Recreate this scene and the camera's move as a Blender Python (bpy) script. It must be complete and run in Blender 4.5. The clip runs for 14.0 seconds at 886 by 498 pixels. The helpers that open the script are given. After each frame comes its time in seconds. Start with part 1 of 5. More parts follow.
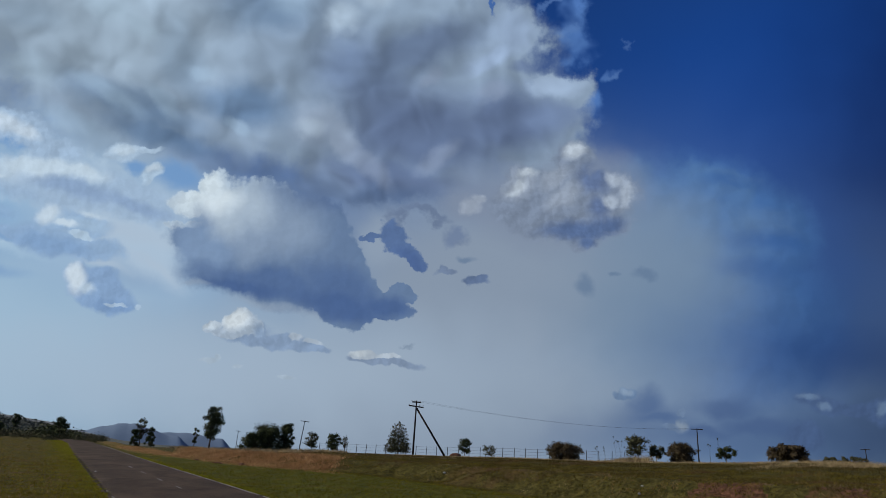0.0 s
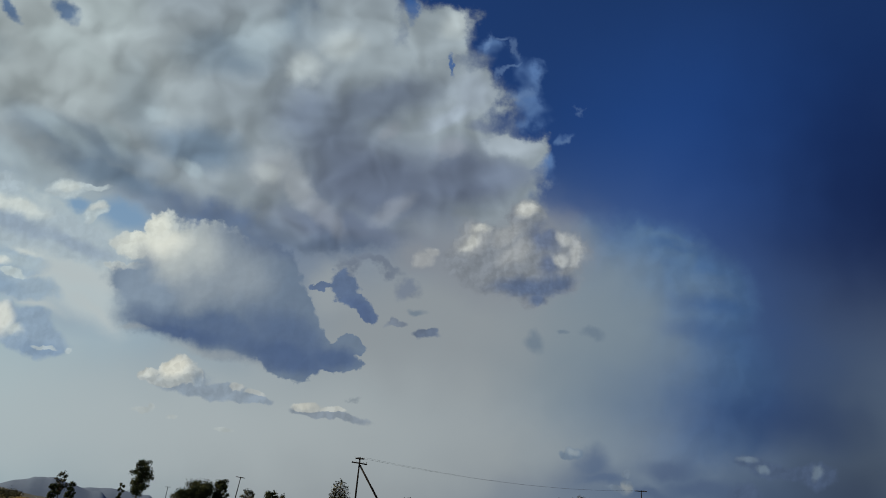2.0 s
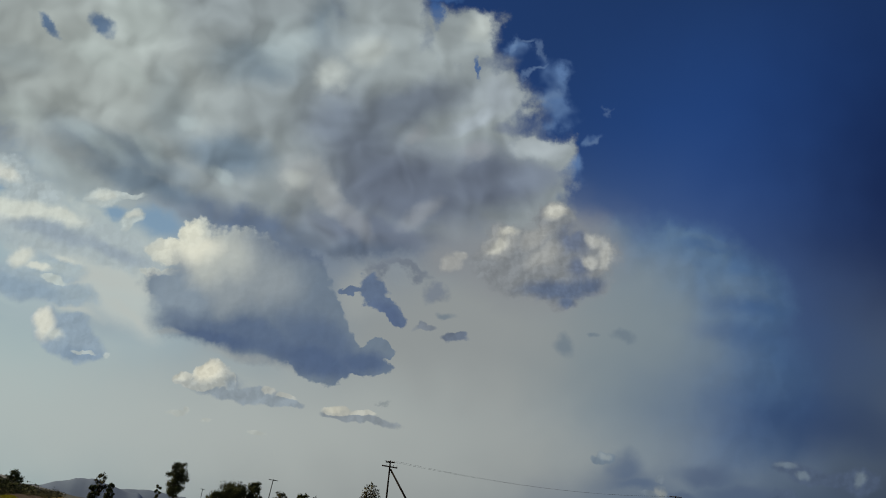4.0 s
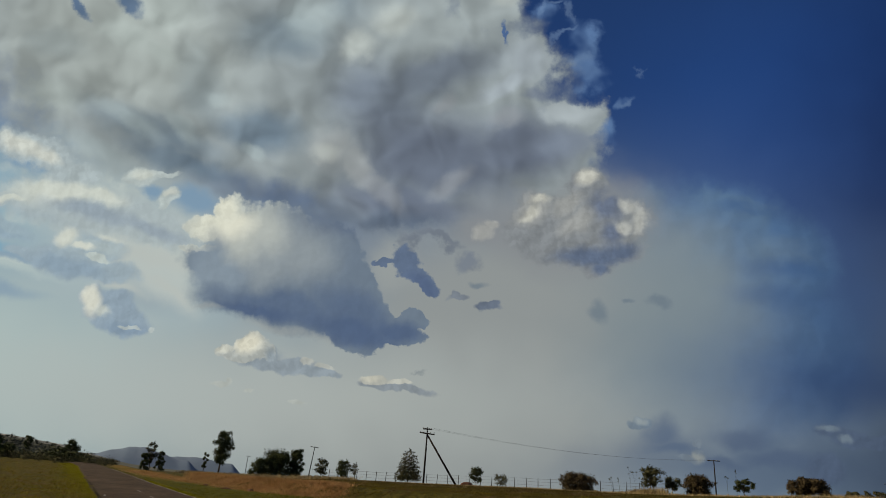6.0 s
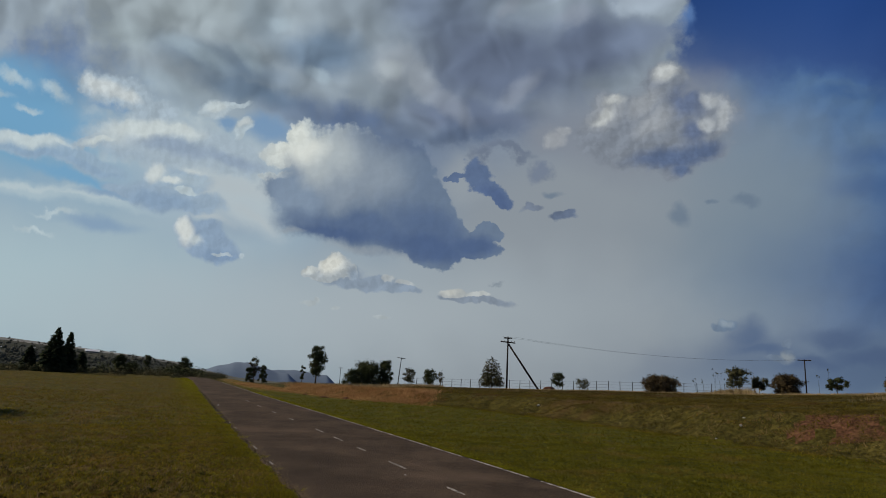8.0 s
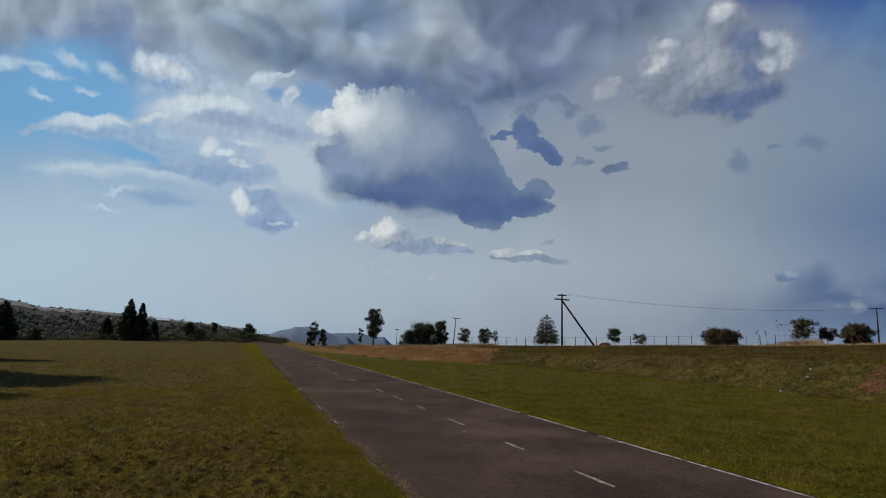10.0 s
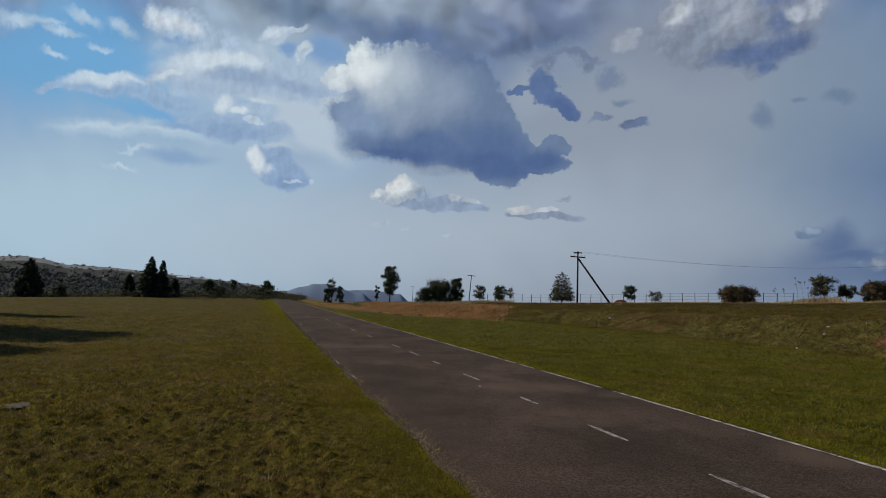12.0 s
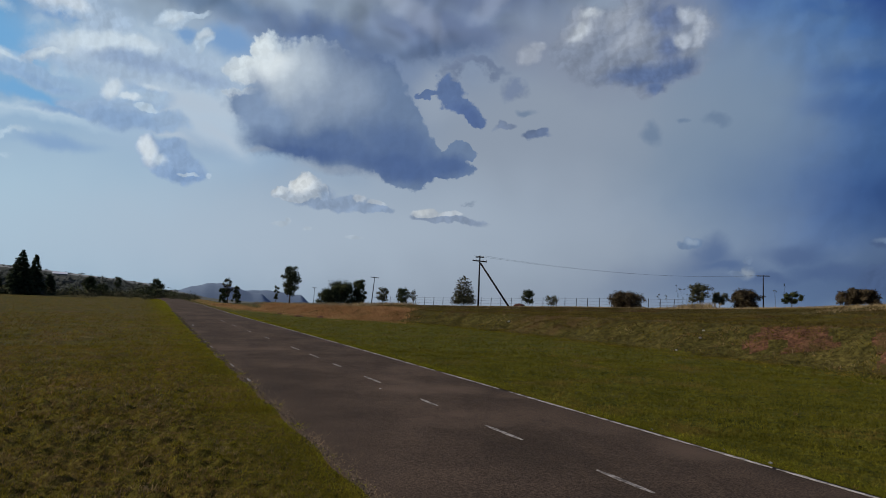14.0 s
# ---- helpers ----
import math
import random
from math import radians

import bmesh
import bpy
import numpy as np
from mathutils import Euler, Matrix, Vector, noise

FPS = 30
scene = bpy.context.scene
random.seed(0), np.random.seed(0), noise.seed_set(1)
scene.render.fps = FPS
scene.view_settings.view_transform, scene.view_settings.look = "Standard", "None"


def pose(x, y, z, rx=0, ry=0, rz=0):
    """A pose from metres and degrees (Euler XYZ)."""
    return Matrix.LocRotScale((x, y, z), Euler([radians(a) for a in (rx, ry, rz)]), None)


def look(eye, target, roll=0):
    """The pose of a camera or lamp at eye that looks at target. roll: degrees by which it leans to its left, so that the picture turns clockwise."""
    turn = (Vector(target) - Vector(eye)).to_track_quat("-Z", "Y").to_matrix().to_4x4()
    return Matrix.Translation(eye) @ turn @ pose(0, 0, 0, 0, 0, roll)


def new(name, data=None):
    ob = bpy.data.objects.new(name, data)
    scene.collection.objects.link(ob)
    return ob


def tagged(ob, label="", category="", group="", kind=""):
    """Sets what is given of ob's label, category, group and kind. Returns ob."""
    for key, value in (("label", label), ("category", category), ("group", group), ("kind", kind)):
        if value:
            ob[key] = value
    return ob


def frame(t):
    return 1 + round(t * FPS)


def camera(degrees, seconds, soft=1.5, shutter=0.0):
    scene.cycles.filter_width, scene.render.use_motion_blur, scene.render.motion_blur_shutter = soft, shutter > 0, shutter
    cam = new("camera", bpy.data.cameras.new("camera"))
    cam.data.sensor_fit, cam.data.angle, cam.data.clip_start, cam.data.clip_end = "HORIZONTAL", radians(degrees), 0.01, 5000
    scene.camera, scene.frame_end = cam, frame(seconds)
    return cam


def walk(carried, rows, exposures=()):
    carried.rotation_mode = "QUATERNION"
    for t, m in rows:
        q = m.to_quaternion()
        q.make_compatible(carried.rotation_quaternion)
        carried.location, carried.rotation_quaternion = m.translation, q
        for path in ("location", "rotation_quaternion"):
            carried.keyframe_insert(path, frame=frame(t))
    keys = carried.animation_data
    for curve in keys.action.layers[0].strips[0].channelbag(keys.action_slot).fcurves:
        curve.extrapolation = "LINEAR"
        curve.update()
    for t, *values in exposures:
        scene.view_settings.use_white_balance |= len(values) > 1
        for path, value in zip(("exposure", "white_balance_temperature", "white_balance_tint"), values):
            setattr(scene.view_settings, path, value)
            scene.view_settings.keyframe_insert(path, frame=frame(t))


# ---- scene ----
# ---- the camera: held at eye height, turning where it stands ----
EYE = 1.6
cam = camera(72.3, 14.0, soft=0.5)
TURNS = [
    (0.0, -30.82, 18.40, 3.67), (0.5, -32.45, 21.01, 4.52), (1.0, -32.82, 21.93, 5.68), (1.5, -34.21, 24.46, 5.42),
    (2.0, -35.24, 23.68, 4.37), (2.5, -36.21, 24.05, 4.51), (3.0, -34.32, 23.79, 4.41), (5.3, -31.77, 23.57, 4.98),
    (5.5, -31.60, 22.86, 4.99), (6.0, -29.40, 20.70, 4.55), (6.5, -27.31, 18.55, 4.66), (7.0, -26.50, 16.46, 4.24),
    (7.5, -25.43, 14.30, 2.68), (8.0, -22.79, 12.15, 3.06), (10.5, -17.45, 7.24, 1.09), (11.0, -17.00, 5.77, 0.79),
    (11.5, -16.82, 4.56, 1.00), (12.0, -16.72, 4.21, 1.60), (12.5, -16.99, 4.69, 2.30), (13.0, -17.63, 5.45, 2.61),
    (13.5, -19.75, 5.14, 2.34), (14.0, -25.78, 4.73, 2.38),
]


# the camera's own white balance drifts: seconds, stops, kelvin, tint
WHITE = [(0.0, -0.20, 5900, 8), (1.5, -0.20, 6800, 6), (3.0, -0.20, 7700, 5), (6.5, -0.22, 7900, 4), (7.5, -0.25, 7300, 5), (8.0, -0.25, 6900, 7), (10.5, -0.13, 6400, 10), (14.0, -0.13, 6200, 10)]


def aim(yaw, pitch, roll):
    return pose(0, 0, EYE, 90 + pitch, 0, yaw) @ pose(0, 0, 0, 0, 0, roll)


walk(cam, [(t, aim(y, p, r)) for t, y, p, r in TURNS], exposures=WHITE)

# ---- sun ----
SUN_AZ, SUN_EL = -66.0, 33.0  # degrees from +y towards +x, and above the horizon
az, el = radians(SUN_AZ), radians(SUN_EL)
to_sun = Vector((math.sin(az) * math.cos(el), math.cos(az) * math.cos(el), math.sin(el)))
sun_data = bpy.data.lights.new("sun", "SUN")
sun_data.energy, sun_data.angle, sun_data.color = 4.7, radians(0.6), (1.0, 0.90, 0.74)
sun = new("sun", sun_data)
sun.matrix_world = look(to_sun * 50, (0, 0, 0))

# ---- the sky: clear air, haze, and clouds laid out on a chart of the sky ----
# The chart is a plane at right angles to one fixed direction of the sky; its x runs right, its y down.
STRENGTH = 0.1
world = bpy.data.worlds.new("sky")
scene.world = world
world.use_nodes = True
WN, WL = world.node_tree.nodes, world.node_tree.links


def lin(r, g, b):
    """Linear colour from the usual 0 to 255."""
    return tuple(((c / 255 + 0.055) / 1.055) ** 2.4 if c > 10 else c / 255 / 12.92 for c in (r, g, b))


def skylight(r, g, b):
    return tuple(c * k / STRENGTH for c, k in zip(lin(r, g, b), (0.938, 1.0, 1.015))) + (1.0,)


def put_in(socket, v):
    if isinstance(v, bpy.types.NodeSocket):
        WL.new(v, socket)
    else:
        socket.default_value = v


def wmath(op, a, b=0.0, c=0.0, clamp=False):
    n = WN.new("ShaderNodeMath")
    n.operation, n.use_clamp = op, clamp
    for s, v in zip(n.inputs, (a, b, c)):
        put_in(s, v)
    return n.outputs[0]


def wvec(op, a, b=(0, 0, 0), c=(0, 0, 0)):
    n = WN.new("ShaderNodeVectorMath")
    n.operation = op
    put_in(n.inputs[0], a)
    put_in(n.inputs[1], b)
    if op == "MULTIPLY_ADD":
        put_in(n.inputs[2], c)
    return n.outputs["Value"] if op in ("DOT_PRODUCT", "LENGTH") else n.outputs["Vector"]


def wscale(a, k):
    n = WN.new("ShaderNodeVectorMath")
    n.operation = "SCALE"
    put_in(n.inputs[0], a)
    put_in(n.inputs["Scale"], k)
    return n.outputs["Vector"]


def ramp(v, a, b, lo=0.0, hi=1.0, smooth=True):
    n = WN.new("ShaderNodeMapRange")
    n.interpolation_type = "SMOOTHSTEP" if smooth else "LINEAR"
    for s, x in zip(n.inputs, (v, a, b, lo, hi)):
        put_in(s, x)
    return n.outputs[0]


def wmix(k, a, b):
    n = WN.new("ShaderNodeMix")
    n.data_type = "RGBA"
    put_in(n.inputs["Factor"], k)
    put_in(n.inputs[6], a)
    put_in(n.inputs[7], b)
    return n.outputs[2]


coord = WN.new("ShaderNodeTexCoord").outputs["Generated"]
CHART = pose(0, 0, 0, 90 + 18.40, 0, -30.82) @ pose(0, 0, 0, 0, 0, 3.67)
right, up, ahead = (Vector(CHART.col[n][:3]) for n in range(3))
depth = wmath("MAXIMUM", wvec("DOT_PRODUCT", coord, tuple(-ahead)), 0.12)
cu = wmath("MULTIPLY_ADD", wmath("DIVIDE", wvec("DOT_PRODUCT", coord, tuple(right)), depth), 10.734, 7.84)
cv = wmath("MULTIPLY_ADD", wmath("DIVIDE", wvec("DOT_PRODUCT", coord, tuple(up)), depth), -10.734, 4.41)
joined = WN.new("ShaderNodeCombineXYZ")
put_in(joined.inputs[0], cu)
put_in(joined.inputs[1], cv)
P = joined.outputs[0]
rise = WN.new("ShaderNodeSeparateXYZ")
put_in(rise.inputs[0], coord)
rise = rise.outputs[2]

# the chart drawn three ways: smooth, frayed and billowing
def wnoise(v, per_unit, detail, rough):
    n = WN.new("ShaderNodeTexNoise")
    n.noise_dimensions = "2D"
    put_in(n.inputs["Vector"], v)
    n.inputs["Scale"].default_value, n.inputs["Detail"].default_value = per_unit, detail
    n.inputs["Roughness"].default_value = rough
    return n.outputs


def bent(*bends):
    v = P
    for colour, k in bends:
        v = wvec("MULTIPLY_ADD", colour, (k, k, 0), wvec("ADD", v, (-k / 2, -k / 2, 0)))
    return v


slow = wnoise(P, 0.55, 2.0, 0.5)["Color"]
swift = wnoise(P, 1.3, 6.0, 0.52)["Color"]
tiny = wnoise(P, 4.5, 5.0, 0.6)["Color"]
mild = wnoise(P, 1.1, 2.0, 0.4)["Color"]
DRAWN = {"smooth": bent((slow, 0.4), (mild, 0.45), (tiny, 0.05)), "frayed": bent((slow, 0.35), (swift, 0.8), (tiny, 0.25)), "firm": bent((slow, 0.25), (swift, 0.42), (tiny, 0.2)), "wispy": bent((slow, 0.4), (swift, 0.95)), "soft": bent((slow, 0.2), (swift, 0.36), (tiny, 0.06)), "ragged": bent((swift, 0.34), (tiny, 0.20))}
turned = {}


def chart(style, turn):
    """The chart in one style, turned clockwise by so many degrees."""
    if not turn:
        return DRAWN[style]
    if (style, turn) not in turned:
        c, s = math.cos(radians(turn)), math.sin(radians(turn))
        n = WN.new("ShaderNodeCombineXYZ")
        put_in(n.inputs[0], wvec("DOT_PRODUCT", DRAWN[style], (c, s, 0)))
        put_in(n.inputs[1], wvec("DOT_PRODUCT", DRAWN[style], (-s, c, 0)))
        turned[style, turn] = n.outputs[0]
    return turned[style, turn]


def away(style, spots, blend=0.3):
    """The least distance to some ellipses (x, y, half width, half height, turn): 1 on their edge."""
    best = None
    for x, y, rx, ry, turn in spots:
        c, s = math.cos(radians(turn)), math.sin(radians(turn))
        tx, ty = c * x + s * y, -s * x + c * y
        far = wvec("LENGTH", wvec("MULTIPLY_ADD", chart(style, turn), (1 / rx, 1 / ry, 0), (-tx / rx, -ty / ry, 0)))
        best = far if best is None else wmath("SMOOTH_MIN", best, far, blend)
    return best


def slope_of(style, per_unit, detail, rough, step):
    """How the billows rise towards the sun, 0 to 1."""
    here = wnoise(DRAWN[style], per_unit, detail, rough)[0]
    there = wnoise(wvec("ADD", DRAWN[style], (-step, -step * 0.8, 0)), per_unit, detail, rough)[0]
    return wmath("SUBTRACT", here, there)


fine_slope = ramp(slope_of("soft", 1.8, 3.0, 0.4, 0.14), -0.2, 0.2)
thin = ramp(wnoise(DRAWN["smooth"], 2.0, 5.0, 0.55)[0], 0.32, 0.56, 0.7, 1.0)


def cloud(style, rgb, edge, opacity, *spots, mottle=None):
    """Lays cloud of one colour over the sky so far, thinning out over that share of its reach."""
    global sky
    alpha = ramp(away(style, spots), 1.0 + edge * 0.35, 1.0 - edge * 0.65, 0.0, opacity)
    if mottle is None and style == "wispy":
        mottle = thin
    if mottle is not None:
        alpha = wmath("MULTIPLY", alpha, mottle)
    colour = skylight(*rgb)
    if style not in ("smooth", "soft"):
        colour = wmix(fine_slope, skylight(*(c * 0.96 for c in rgb)), skylight(*(min(c * 1.04, 250) for c in rgb)))
    sky = wmix(alpha, sky, colour)


air = WN.new("ShaderNodeTexSky")
air.sky_type, air.sun_disc = "NISHITA", False
air.sun_elevation, air.sun_rotation = radians(SUN_EL), radians(SUN_AZ)
air.air_density, air.dust_density, air.ozone_density = 1.0, 0.3, 5.0
sky = air.outputs[0]
# clear air seen deep blue away from the sun; haze towards the horizon
tint = WN.new("ShaderNodeMix")
tint.data_type, tint.blend_type = "RGBA", "MULTIPLY"
tint.inputs["Factor"].default_value = 1.0
put_in(tint.inputs[6], sky)
tint.inputs[7].default_value = (0.22, 0.42, 0.80, 1)
sky = wmix(ramp(rise, 0.60, 0.05, 0.0, 0.9), tint.outputs[2], skylight(160, 178, 195))
streaks = ramp(wnoise(wvec("MULTIPLY", P, (0.5, 1.2, 0)), 0.9, 4.0, 0.5)[0], 0.40, 0.66)
billows = ramp(wnoise(P, 1.2, 3.0, 0.45)[0], 0.38, 0.66)

# brighter blue on the sunward side
cloud("smooth", (118, 172, 212), 1.3, 0.9, (-2.48, 2.65, 4.57, 1.35, 10))
cloud("smooth", (186, 205, 217), 1.4, 0.85, (-3.76, 5.74, 7.90, 2.22, 0))
# cauliflower lumps at three sizes, and how each leans towards the sun
def lumps(v, per_unit, detail):
    n = WN.new("ShaderNodeTexVoronoi")
    n.voronoi_dimensions, n.feature, n.normalize = "2D", "SMOOTH_F1", True
    put_in(n.inputs["Vector"], v)
    n.inputs["Scale"].default_value, n.inputs["Detail"].default_value = per_unit, detail
    n.inputs["Roughness"].default_value, n.inputs["Smoothness"].default_value = 0.55, 0.6
    return wmath("SUBTRACT", 1.0, n.outputs["Distance"])


def lumps_lit(v, per_unit, detail, step):
    return wmath("SUBTRACT", lumps(v, per_unit, detail), lumps(wvec("ADD", v, (-step * 0.8, -step * 0.6, 0)), per_unit, detail))


knobbly = bent((swift, 0.16), (tiny, 0.10))
# folds that fan out from the foot of the great cloud
apart = WN.new("ShaderNodeSeparateXYZ")
put_in(apart.inputs[0], wvec("SUBTRACT", DRAWN["smooth"], (6.9, 4.4, 0)))
fan = WN.new("ShaderNodeCombineXYZ")
put_in(fan.inputs[0], wmath("MULTIPLY", wmath("ARCTAN2", apart.outputs[0], wmath("MULTIPLY", apart.outputs[1], -1.0)), 2.4))
put_in(fan.inputs[1], wmath("MULTIPLY", wvec("LENGTH", wvec("SUBTRACT", DRAWN["smooth"], (6.9, 4.4, 0))), 0.75))
fan = fan.outputs[0]


def fold(v, per_unit, detail, step):
    return wmath("SUBTRACT", wnoise(v, per_unit, detail, 0.48)[0], wnoise(wvec("ADD", v, step), per_unit, detail, 0.48)[0])


FOLDS = wmath("MULTIPLY", ramp(fold(fan, 0.75, 1.5, (-0.22, 0.16, 0)), -0.2, 0.2, 0.87, 1.13, False), ramp(fold(DRAWN["smooth"], 1.0, 2.3, (-0.20, -0.18, 0)), -0.2, 0.2, 0.80, 1.20, False))
KNOB = {"small": lumps(knobbly, 5.0, 2.0), "large": lumps(knobbly, 2.0, 3.0)}
LEAN = {"small": lumps_lit(knobbly, 5.0, 2.0, 0.07), "large": lumps_lit(knobbly, 1.9, 2.5, 0.13)}


def body(spots, base, tones, edge=0.10, opacity=1.0, style="firm", knob="large", lumpy=0.5, gain=0.10, fine=0.05, blend=0.3, reach=(0.10, 0.13)):
    """A cloud with an outline of its own, toned inside by soft ellipses: tones are (colour, opacity, ellipses...)."""
    global sky
    far = wmath("MULTIPLY_ADD", wmath("SUBTRACT", 0.64, KNOB[knob]), lumpy, away(style, spots, blend))
    alpha = ramp(far, 1.0 + edge * 0.5, 1.0 - edge * 0.5, 0.0, opacity)
    colour = skylight(*base)
    for rgb, strong, *where in tones:
        colour = wmix(ramp(away("soft", where), 1.45, 0.35, 0.0, strong), colour, skylight(*rgb))
    colour = colour if tones else colour[:3]
    light = ramp(LEAN["large"], -reach[1], reach[1], 1 - gain, 1 + gain, False) if gain else FOLDS
    if fine:
        light = wmath("MULTIPLY", light, ramp(LEAN["small"], -reach[0], reach[0], 1 - fine, 1 + fine, False))
    sky = wmix(alpha, sky, wscale(colour, light))


# veil of high cloud
cloud("smooth", (56, 88, 146), 1.3, 0.8, (14.0, 5.1, 2.6, 2.0, 10))
cloud("smooth", (34, 74, 148), 1.2, 0.75, (15.3, 1.73, 4.66, 2.81, 0))
cloud("ragged", (84, 118, 168), 0.55, 0.9, (11.9, 4.3, 1.9, 1.5, 10), (12.7, 4.2, 1.35, 1.35, 20), (13.6, 4.15, 0.95, 0.90, 20), (13.0, 5.6, 1.9, 1.6, 10))
cloud("wispy", (92, 122, 164), 0.5, 0.75, (11.6, 3.9, 1.5, 1.0, 10), (12.6, 3.5, 0.9, 0.55, 20), (10.77, 5.58, 3.2, 2.2, 0), (13.2, 6.0, 1.6, 1.2, 20))
cloud("smooth", (112, 136, 164), 1.2, 0.75, (11.5, 4.7, 1.6, 1.2, 20))
cloud("soft", (62, 98, 156), 1.2, 0.5, (13.6, 4.25, 0.75, 0.20, 8), (13.25, 4.75, 0.9, 0.22, 8), (12.9, 3.25, 0.5, 0.12, 10))
cloud("smooth", (153, 159, 171), 1.1, 0.95, (8.75, 5.27, 4.0, 2.54, 0), (7.87, 7.12, 5.7, 2.16, 0))
cloud("smooth", (128, 144, 164), 1.2, 0.7, (11.58, 5.6, 1.74, 1.78, 0))
cloud("wispy", (112, 136, 168), 0.9, 0.45, (12.2, 3.5, 1.2, 0.42, 10), (13.4, 3.75, 0.7, 0.40, 30), mottle=streaks)
cloud("smooth", (187, 195, 206), 1.4, 0.66, (3.33, 6.61, 6.53, 1.24, 0))
# sky darker away from the sun, lens vignetting painted in; rain haze lies low there
cloud("smooth", (56, 88, 142), 1.5, 0.55, (14.70, 6.30, 3.10, 1.60, 0))
cloud("smooth", (36, 68, 128), 1.4, 0.4, (14.8, 6.3, 1.8, 0.55, 4))
cloud("smooth", (70, 92, 132), 1.3, 0.75, (13.80, 7.80, 4.20, 0.70, 0))
cloud("smooth", (13, 25, 66), 1.6, 0.85, (17.20, 2.50, 3.30, 5.20, 0))
cloud("smooth", (30, 40, 70), 1.6, 0.7, (16.60, 7.60, 2.50, 2.00, 0))
cloud("soft", (84, 104, 142), 1.2, 0.7, (11.42, 7.15, 0.34, 0.30, 20), (11.6, 7.40, 0.40, 0.14, 0))
cloud("soft", (78, 96, 134), 1.1, 0.6, (12.85, 7.22, 0.55, 0.22, 0), (13.5, 7.55, 0.7, 0.16, 0), (12.5, 7.65, 0.5, 0.12, 0))
body(((11.08, 6.93, 0.15, 0.10, 0), (10.95, 7.00, 0.14, 0.07, 0)), (112, 130, 158), (((152, 164, 182), 0.9, (11.06, 6.90, 0.12, 0.07, 0)),), 0.5, 0.8, "soft", "small", 0.5)
body(((12.03, 7.53, 0.16, 0.12, 30), (11.88, 7.60, 0.20, 0.06, 0), (12.02, 7.30, 0.10, 0.06, 0)), (118, 132, 156), (((158, 164, 174), 0.9, (12.0, 7.54, 0.16, 0.08, 20)),), 0.5, 0.8, "soft", "small", 0.5)
body(((14.35, 7.06, 0.26, 0.13, 0), (14.70, 7.18, 0.35, 0.16, 0), (15.1, 7.2, 0.4, 0.12, 0), (14.25, 7.7, 0.30, 0.24, 0), (15.6, 7.3, 0.3, 0.2, 0)), (80, 96, 130), (((120, 136, 160), 0.9, (14.3, 7.02, 0.2, 0.08, 0), (14.62, 7.2, 0.12, 0.08, 0), (15.55, 7.25, 0.1, 0.12, 0)),), 0.6, 0.7, "soft", "small", 0.5)

# the great cloud overhead: thin rags over the blue, then the mass with its hollows and lit folds
cloud("wispy", (98, 132, 190), 0.7, 0.8, (9.98, 0.22, 0.30, 0.40, -20), (10.12, 0.80, 0.34, 0.36, 0), (10.75, 1.42, 0.26, 0.12, -30), (10.35, 2.1, 0.35, 0.3, 0), (9.55, -0.25, 0.28, 0.3, 0), mottle=billows)
cloud("wispy", (116, 145, 195), 1.2, 0.4, (10.02, 0.66, 0.22, 0.14, -20), (9.86, 0.14, 0.24, 0.05, -50), (9.45, -0.36, 0.06, 0.22, 10), (9.95, -0.32, 0.06, 0.22, -10), (9.72, -0.55, 0.18, 0.06, 0), (11.05, 0.80, 0.10, 0.04, -50), (10.8, 1.42, 0.22, 0.06, -25))
